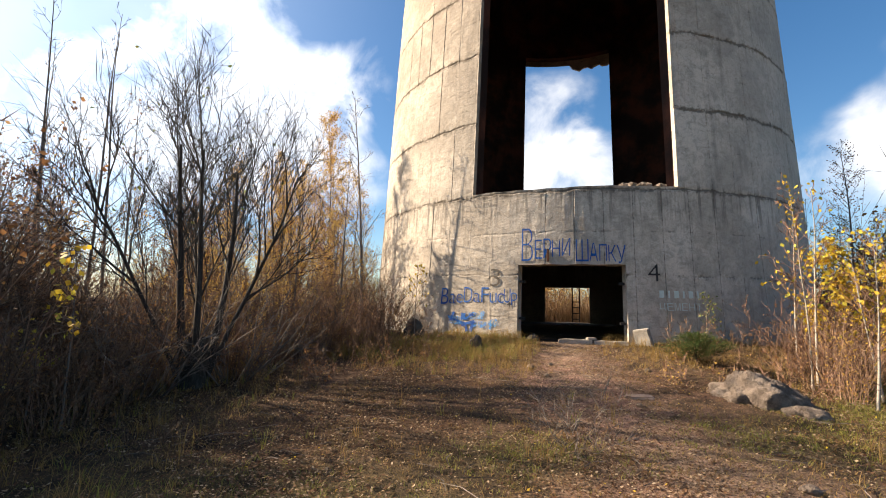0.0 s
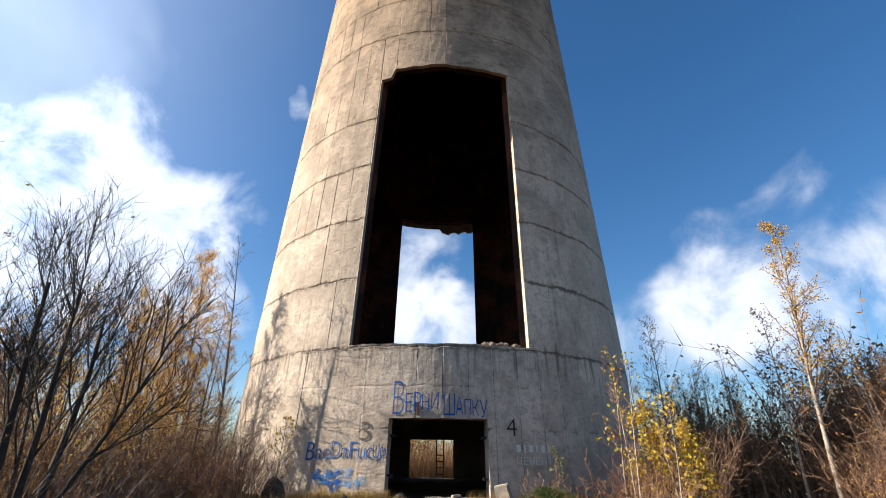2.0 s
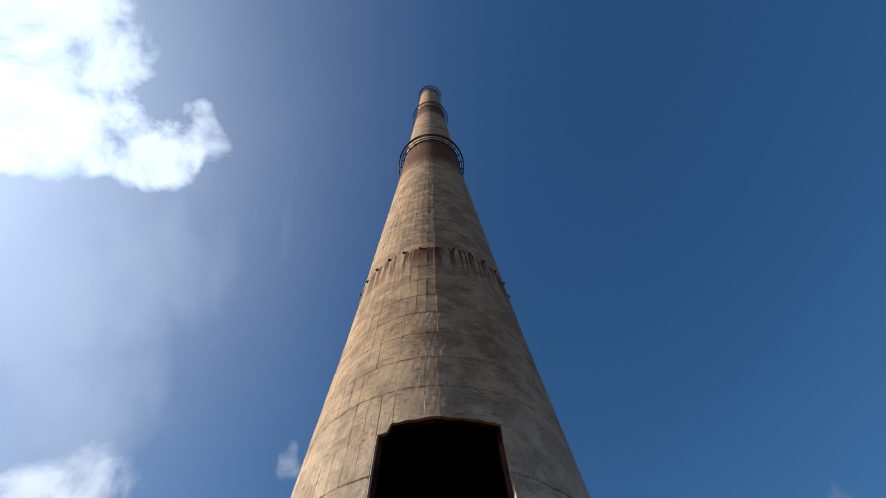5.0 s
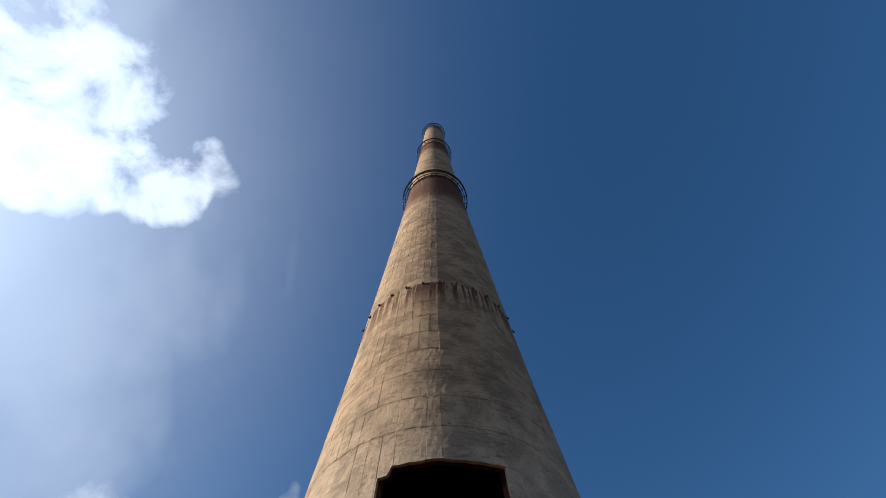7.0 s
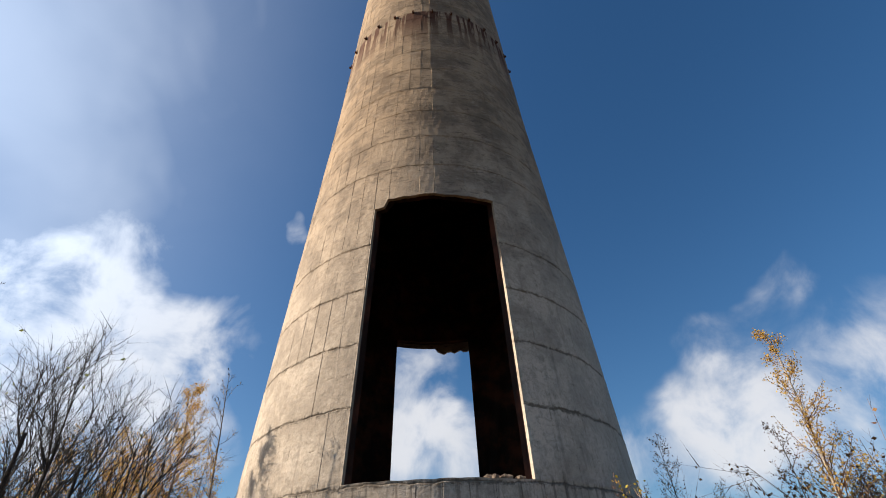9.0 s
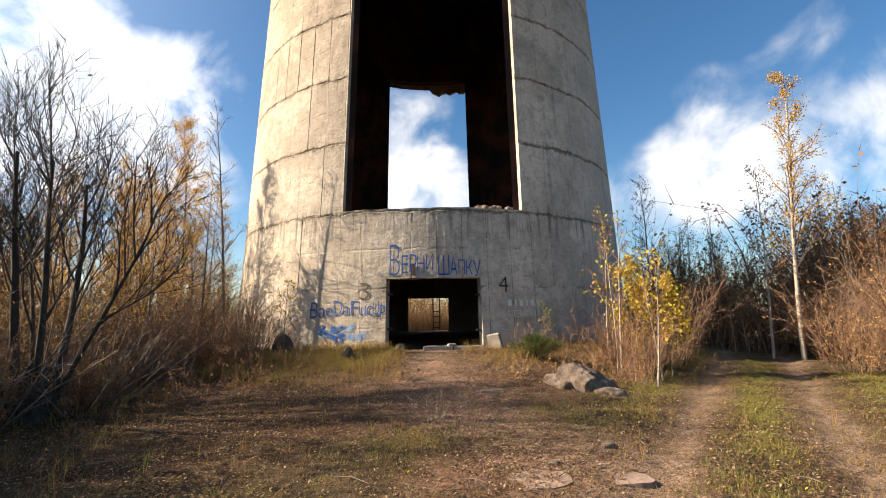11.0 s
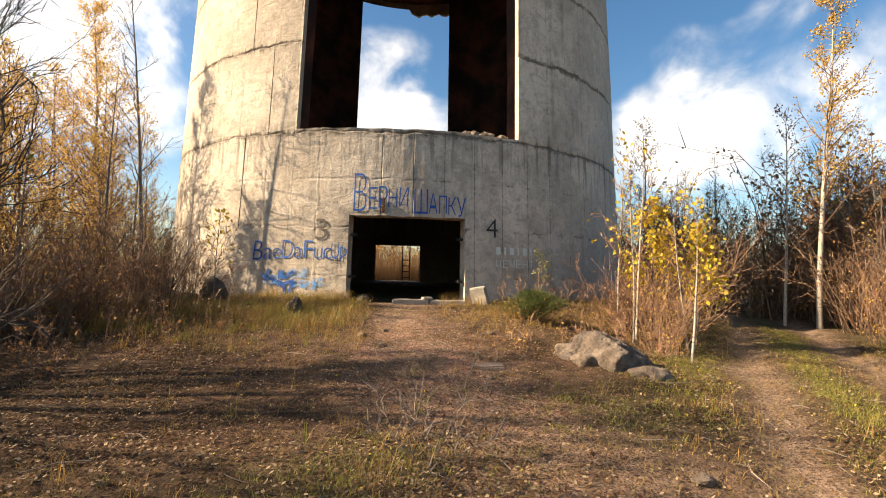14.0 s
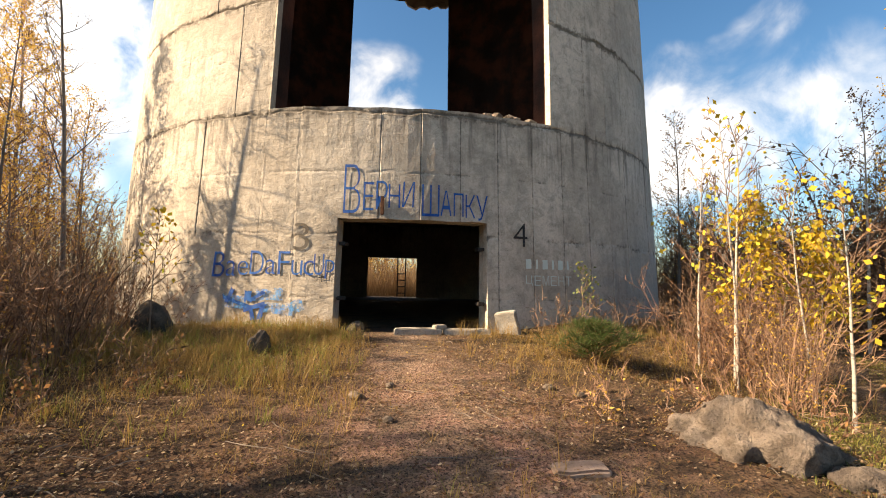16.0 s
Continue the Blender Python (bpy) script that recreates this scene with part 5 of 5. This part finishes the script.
writing("graffiti_word", [("B", -4.1, 0.98, 0.5, 0.3, 0.06), ("a", -3.76, 1.0, 0.3, 0.24, 0.05), ("e", -3.48, 1.02, 0.28, 0.24, 0.0), ("D", -3.2, 1.04, 0.46, 0.3, 0.0),
                           ("a", -2.86, 1.05, 0.28, 0.22, 0.0), ("F", -2.6, 1.05, 0.44, 0.24, 0.0), ("u", -2.32, 1.04, 0.28, 0.22, 0.0), ("c", -2.08, 1.04, 0.28, 0.2, 0.0),
                           ("U", -1.88, 1.05, 0.4, 0.2, 0.0), ("p", -1.66, 0.98, 0.36, 0.18, 0.0)], BLUE, "thin blue spray-painted tag on the lit wall")
writing("graffiti_number", [("3", -2.32, 1.52, 0.52, 0.32, 0.0)], GREYISH, "faded outlined numeral three on the lit wall")
writing("graffiti_number", [("4", 2.02, 1.7, 0.48, 0.32, 0.0)], BLACK, "black painted numeral four on the shaded wall")
writing("graffiti_mark", [("+", -1.78, 0.92, 0.16, 0.14, 0.0)], BLACK, "small black painted cross by the doorway")
writing("graffiti_word", [(c, 2.3 + 0.2 * k, 0.93, 0.2, 0.16, 0.0) for k, c in enumerate("ЦЕМЕНТ")], PALE, "faded pale green painted word on the shaded wall")


def strokes(name, spots, material, label):
    root = tagged(new(name), label, "graffiti")
    for across, z, wide, high, tilt in spots:
        bm = bmesh.new()
        bmesh.ops.create_grid(bm, x_segments=5, y_segments=3, size=0.5)
        r = noise.noise(Vector((across * 9, z * 7, 0)))
        for v in bm.verts:
            n = noise.noise(Vector((v.co.x * 4 + across, v.co.y * 4, 1.0)))
            x, y = v.co.x * wide * (1 + 0.2 * n), v.co.y * high * (1 + 0.3 * n)
            a = radians(tilt + 8 * r)
            x, y = x * math.cos(a) - y * math.sin(a), x * math.sin(a) + y * math.cos(a)
            v.co = Vector(on_wall((across + x) / float(radius(z)), z + y, 0.018))
        part("stroke", bm, material, root)
    return root


strokes("graffiti_line", [(2.36 + 0.2 * k, 1.36, 0.05 if k % 2 else 0.13, 0.19, 0) for k in range(6)], PALE, "faded pale painted strokes above a faded word")
strokes("graffiti_blot", [(-3.2, 0.62, 0.16, 0.2, 0), (-3.0, 0.62, 0.36, 0.07, 35), (-3.45, 0.5, 0.7, 0.07, -14), (-3.05, 0.42, 0.5, 0.09, 12), (-2.9, 0.32, 0.1, 0.3, -14),
                       (-3.1, 0.3, 0.09, 0.26, 18), (-3.62, 0.62, 0.09, 0.3, -30)], BLUE, "blue spray-painted blot of crossing strokes")
strokes("graffiti_haze", [(-3.5, 0.5, 0.55, 0.26, 0), (-2.75, 0.66, 0.6, 0.22, 4), (-2.55, 0.4, 0.62, 0.2, -6), (-2.2, 0.45, 0.3, 0.22, 20)], PALE_BLUE, "thin pale blue spray haze round a blot")


# ---- small plants ----
def spruce():
    t = Tree(301)
    pts = t.limb((0, 0, -0.05), (0, 0, 1), 0.72, 0.02, 0.02, 0.02, 6, 5)
    for k in range(64):
        u = 0.06 + 0.92 * k / 64
        p, _ = t.twig_at(pts, u)
        a = k * 2.4
        long = 0.7 * (1.03 - u) ** 0.8
        limb = t.limb(p, (math.cos(a), math.sin(a), 0.55), long, 0.006, 0.06, 0.03, 4, 3, t.twigs)
        for _ in range(int(60 * long / 0.6) + 14):
            q, d = t.twig_at(limb, t.r.uniform(0.1, 1.0))
            w = t.side(d, t.r.uniform(0.4, 0.9))
            t.leaves.blade(q, w * 0.13, np.cross(w, (0.3, 0.2, 1)) * 0.007)
    s = t.finish("spruce", BARK, TWIG, NEEDLE, "small bushy green spruce seedling in dry grass", "tree")
    s.matrix_basis = pose(5.35, 10.0, float(ground_z(5.35, 10.0))) @ Matrix.Diagonal((1.35, 1.35, 0.85, 1))


spruce()
stand(birch(302, 1.25, 0.012, GREY_BARK, TWIG, GREEN, 3.0, "slim green-leaved seedling at the wall's foot", crown=0.3, reach=0.22, limbs=12, size=0.06, name="seedling", fine=3), 6.6, 11.8)
t = shrub(303, 13, 0.85, 0.2, GREY_TWIG, LITTER, 0.1, "small leafless thorny bush in the clearing", 0.7, group="", name="thorn_bush")
stand(t, 1.5, 5.35)
stand(shrub(304, 9, 0.6, 0.2, TWIG, BROWN, 0.2, "low dry twiggy bush on the clearing's edge", 0.8, group="", name="thorn_bush"), -3.2, 5.4)
stand(shrub(305, 16, 0.9, 0.35, TWIG, BROWN, 0.3, "dry weeds tangled at the foot of the wall", 0.6, group="", name="weeds"), *local(2.6, 9.2)[:2])
stand(shrub(306, 18, 0.9, 0.45, TWIG, BROWN, 0.3, "dry weeds tangled beside the shaded wall", 0.6, group="", name="weeds"), *local(3.9, 9.0)[:2])
stand(shrub(307, 14, 1.0, 0.4, RED_TWIG, BROWN, 0.3, "dry weeds among stones at the lit wall", 0.5, group="", name="weeds"), *local(-4.6, 8.6)[:2])
stand(shrub(308, 14, 1.2, 0.4, TWIG, BROWN, 0.3, "dead stems standing near the lit wall", 0.5, group="", name="weeds"), *local(-5.6, 8.3)[:2])

stand(shrub(309, 22, 0.75, 0.5, RED_TWIG, BROWN, 0.8, "dry weeds round the boulder's far side", 0.6, group="", name="weeds"), 5.5, 7.6)
stand(shrub(310, 16, 0.6, 0.45, RED_TWIG, ORANGE, 0.5, "low russet weeds beside the boulder", 0.7, group="", name="weeds"), 4.35, 8.1)
stand(shrub(311, 26, 0.8, 0.8, TWIG, BROWN, 1.2, "brown dead weeds in the grass before the lit wall", 0.5, group="", name="weeds"), -0.9, 10.2)
stand(shrub(312, 26, 0.7, 0.8, RED_TWIG, BROWN, 1.0, "russet dead weeds at the brush edge", 0.6, group="", name="weeds"), -1.9, 8.9)
leafy = np.random.default_rng(44)


def scatter(name, n, where, make, material, label, category):
    """Many small pieces on the soil. where: a density from 0 to 1 at a place."""
    s = Strands()
    done = tries = 0
    while done < n and tries < n * 30:
        tries += 1
        x, y = leafy.uniform(-5.5, 13), leafy.uniform(1.6, 14)
        if leafy.random() > where(x, y) or math.hypot(x - CX, y - CY) < 8.8:
            continue
        make(s, x, y, float(ground_z(x, y)))
        done += 1
    tagged(under(name, s.mesh(name, material)), label, category, kind="stuff")


def near(x, y):
    """More pieces where the walk passes close."""
    d = math.hypot(x - 1.6, y - 4.5)
    return min(1.0, (7.0 / (d + 2.5)) ** 1.2)


def lying_leaf(s, x, y, z):
    a, w = leafy.uniform(0, 6.28), leafy.uniform(0.007, 0.022)
    t1, t2 = leafy.normal(0, 0.3), leafy.normal(0, 0.3)
    along = np.array((math.cos(a), math.sin(a), t1)) * w * 2
    across = np.array((-math.sin(a), math.cos(a), t2)) * w * 0.62
    s.blade((x, y, z + 0.012 + leafy.uniform(0, 0.02)), along, across)


def tuft(height, width, count, lean):
    def make(s, x, y, z):
        for _ in range(count):
            a = leafy.uniform(0, 6.28)
            h = height * leafy.uniform(0.5, 1.15)
            foot = np.array((x + leafy.normal(0, 0.035), y + leafy.normal(0, 0.035), z - 0.02))
            out = np.array((math.cos(a), math.sin(a), 0)) * h * lean * leafy.uniform(0.2, 1.4)
            wide = np.array((-math.sin(a), math.cos(a), 0)) * width
            mid = foot + out * 0.35 + np.array((0, 0, h * 0.62))
            base = len(s.v)
            s.v.extend(((foot - wide).tolist(), (foot + wide).tolist(), (mid + wide * 0.8).tolist(), (mid - wide * 0.8).tolist(), (foot + out + np.array((0, 0, h * 0.95))).tolist()))
            s.f.append((base, base + 1, base + 2, base + 3))
            s.f.append((base + 3, base + 2, base + 4))
    return make


def path_x(y):
    return float(np.interp(y, (2.0, 5.0, 7.5, 9.5, 12.5), (2.6, 2.4, 2.3, 2.55, 3.3)))


def litter_at(x, y):
    o = float(off_road(x, y))
    rut = max(math.exp(-((o / 0.35) ** 2)), math.exp(-(((o - 1.75) / 0.35) ** 2)))
    trod = math.exp(-(((x - path_x(y)) / 0.8) ** 2)) if y > 6 else 0.0
    return near(x, y) * (1 - 0.75 * rut) * (1 - 0.6 * trod) * (0.55 + 0.45 * math.sin(x * 1.9 + y) * math.cos(y * 1.4))


def straw_at(x, y):
    r = math.hypot(x - CX, y - CY)
    side = min(1.0, max(0.0, (abs(x - path_x(y)) - 0.6) / 0.7))
    front = (float(step(14.2, 10.6, r)) if x < path_x(y) else 0.28 * float(step(13.2, 10.2, r))) * side
    left = 0.1 if x < -2.6 and y < 10 else 0.0
    return max(front, left, 0.01) * (0.6 + 0.4 * math.sin(x * 2.3 + 1) * math.cos(y * 1.7))


def green_at(x, y):
    o = float(off_road(x, y))
    g = math.exp(-(((o - 0.87) / 0.4) ** 2)) + math.exp(-(((o - 3.2) / 0.8) ** 2)) + 0.8 * math.exp(-(((o + 1.0) / 0.6) ** 2)) * (x > 4.5)
    g += math.exp(-(((x - 1.1) / 0.75) ** 2 + ((y - 5.2) / 0.5) ** 2)) + math.exp(-(((x - 3.9) / 0.8) ** 2 + ((y - 5.6) / 0.6) ** 2))
    g += 0.4 * math.exp(-(((x + 1.8) / 1.6) ** 2 + ((y - 3.6) / 1.0) ** 2))
    rut = max(math.exp(-((o / 0.4) ** 2)), math.exp(-(((o - 1.75) / 0.4) ** 2)))
    return min(1.0, g) * (1 - 0.95 * rut) * (0.65 + 0.35 * math.sin(x * 3.1 + 1) * math.cos(y * 2.7))


scatter("fallen_leaves", 105000, litter_at, lying_leaf, LITTER, "dry brown and tan leaves strewn on the soil", "leaf litter")
scatter("yellow_fallen_leaves", 900, litter_at, lying_leaf, YELLOW, "scattered yellow leaves on the soil", "leaf litter")
scatter("tall_dry_grass", 800, lambda x, y: straw_at(x, y) * (math.sin(x * 3.3 + 2) * math.cos(y * 2.9) > 0.0), tuft(0.36, 0.0028, 8, 0.8), STRAW, "taller straw-coloured tufts by the wall", "grass")
scatter("tall_green_grass", 700, lambda x, y: (x < path_x(y)) * straw_at(x, y) * (0.5 - 0.5 * math.sin(x * 2.1 + 2) * math.cos(y * 2.3)), tuft(0.24, 0.003, 8, 1.0), MEADOW, "green and yellowing grass mixed into the straw", "grass")
scatter("dry_grass", 4200, straw_at, tuft(0.15, 0.0028, 8, 1.4), STRAW, "straw-coloured dry grass before the chimney", "grass")
def clearing_at(x, y):
    trod = math.exp(-(((x - path_x(y)) / 0.9) ** 2)) if y > 5.5 else 0.0
    return near(x, y) * (1 - 0.85 * trod) * (0.6 + 0.4 * math.sin(x * 2.3 + 1.7 * y) * math.cos(1.9 * y - x))


scatter("olive_grass", 8500, clearing_at, tuft(0.06, 0.0026, 5, 1.6), OLIVE, "short olive and brown grass all over the clearing", "grass")
scatter("short_dry_grass", 6000, lambda x, y: 0.7 * near(x, y) * (0.5 + 0.5 * math.sin(x * 2 + 3 * y)), tuft(0.06, 0.0026, 5, 1.7), STRAW, "short withered grass in the clearing", "grass")
scatter("green_grass", 5800, green_at, tuft(0.075, 0.0032, 7, 1.1), MEADOW, "short green and yellowing grass along the track", "grass")


def lying_twig(s, x, y, z):
    a, h = leafy.uniform(0, 6.28), leafy.uniform(0.1, 0.5)
    s.tube([(x, y, z + 0.015), (x + h * 0.5 * math.cos(a), y + h * 0.5 * math.sin(a), z + 0.03), (x + h * math.cos(a + 0.2), y + h * math.sin(a + 0.2), z + 0.02)], [0.004, 0.004, 0.002], 3)


scatter("fallen_twigs", 500, lambda x, y: near(x, y), lying_twig, GREY_TWIG, "thin dead twigs lying on the soil", "twigs")


def reeds():
    """The tawny growth that fills the view through the rear doorway."""
    s, r = Strands(), np.random.default_rng(91)
    for _ in range(5200):
        x, y, _ = local(r.uniform(-4.5, 4.0), r.uniform(-14.5, -10.8))
        z = float(ground_z(x, y)) - 0.03
        h, a = r.uniform(1.2, 2.9), r.uniform(0, 6.28)
        foot = np.array((x, y, z))
        s.spike(foot, foot + np.array((math.cos(a) * h * 0.34, math.sin(a) * h * 0.34, h)), np.array((-math.sin(a), math.cos(a), 0)) * 0.012)
    tagged(under("reeds", s.mesh("reeds", REED)), "tall tawny dry reeds behind the chimney", "reeds", kind="stuff")


reeds()
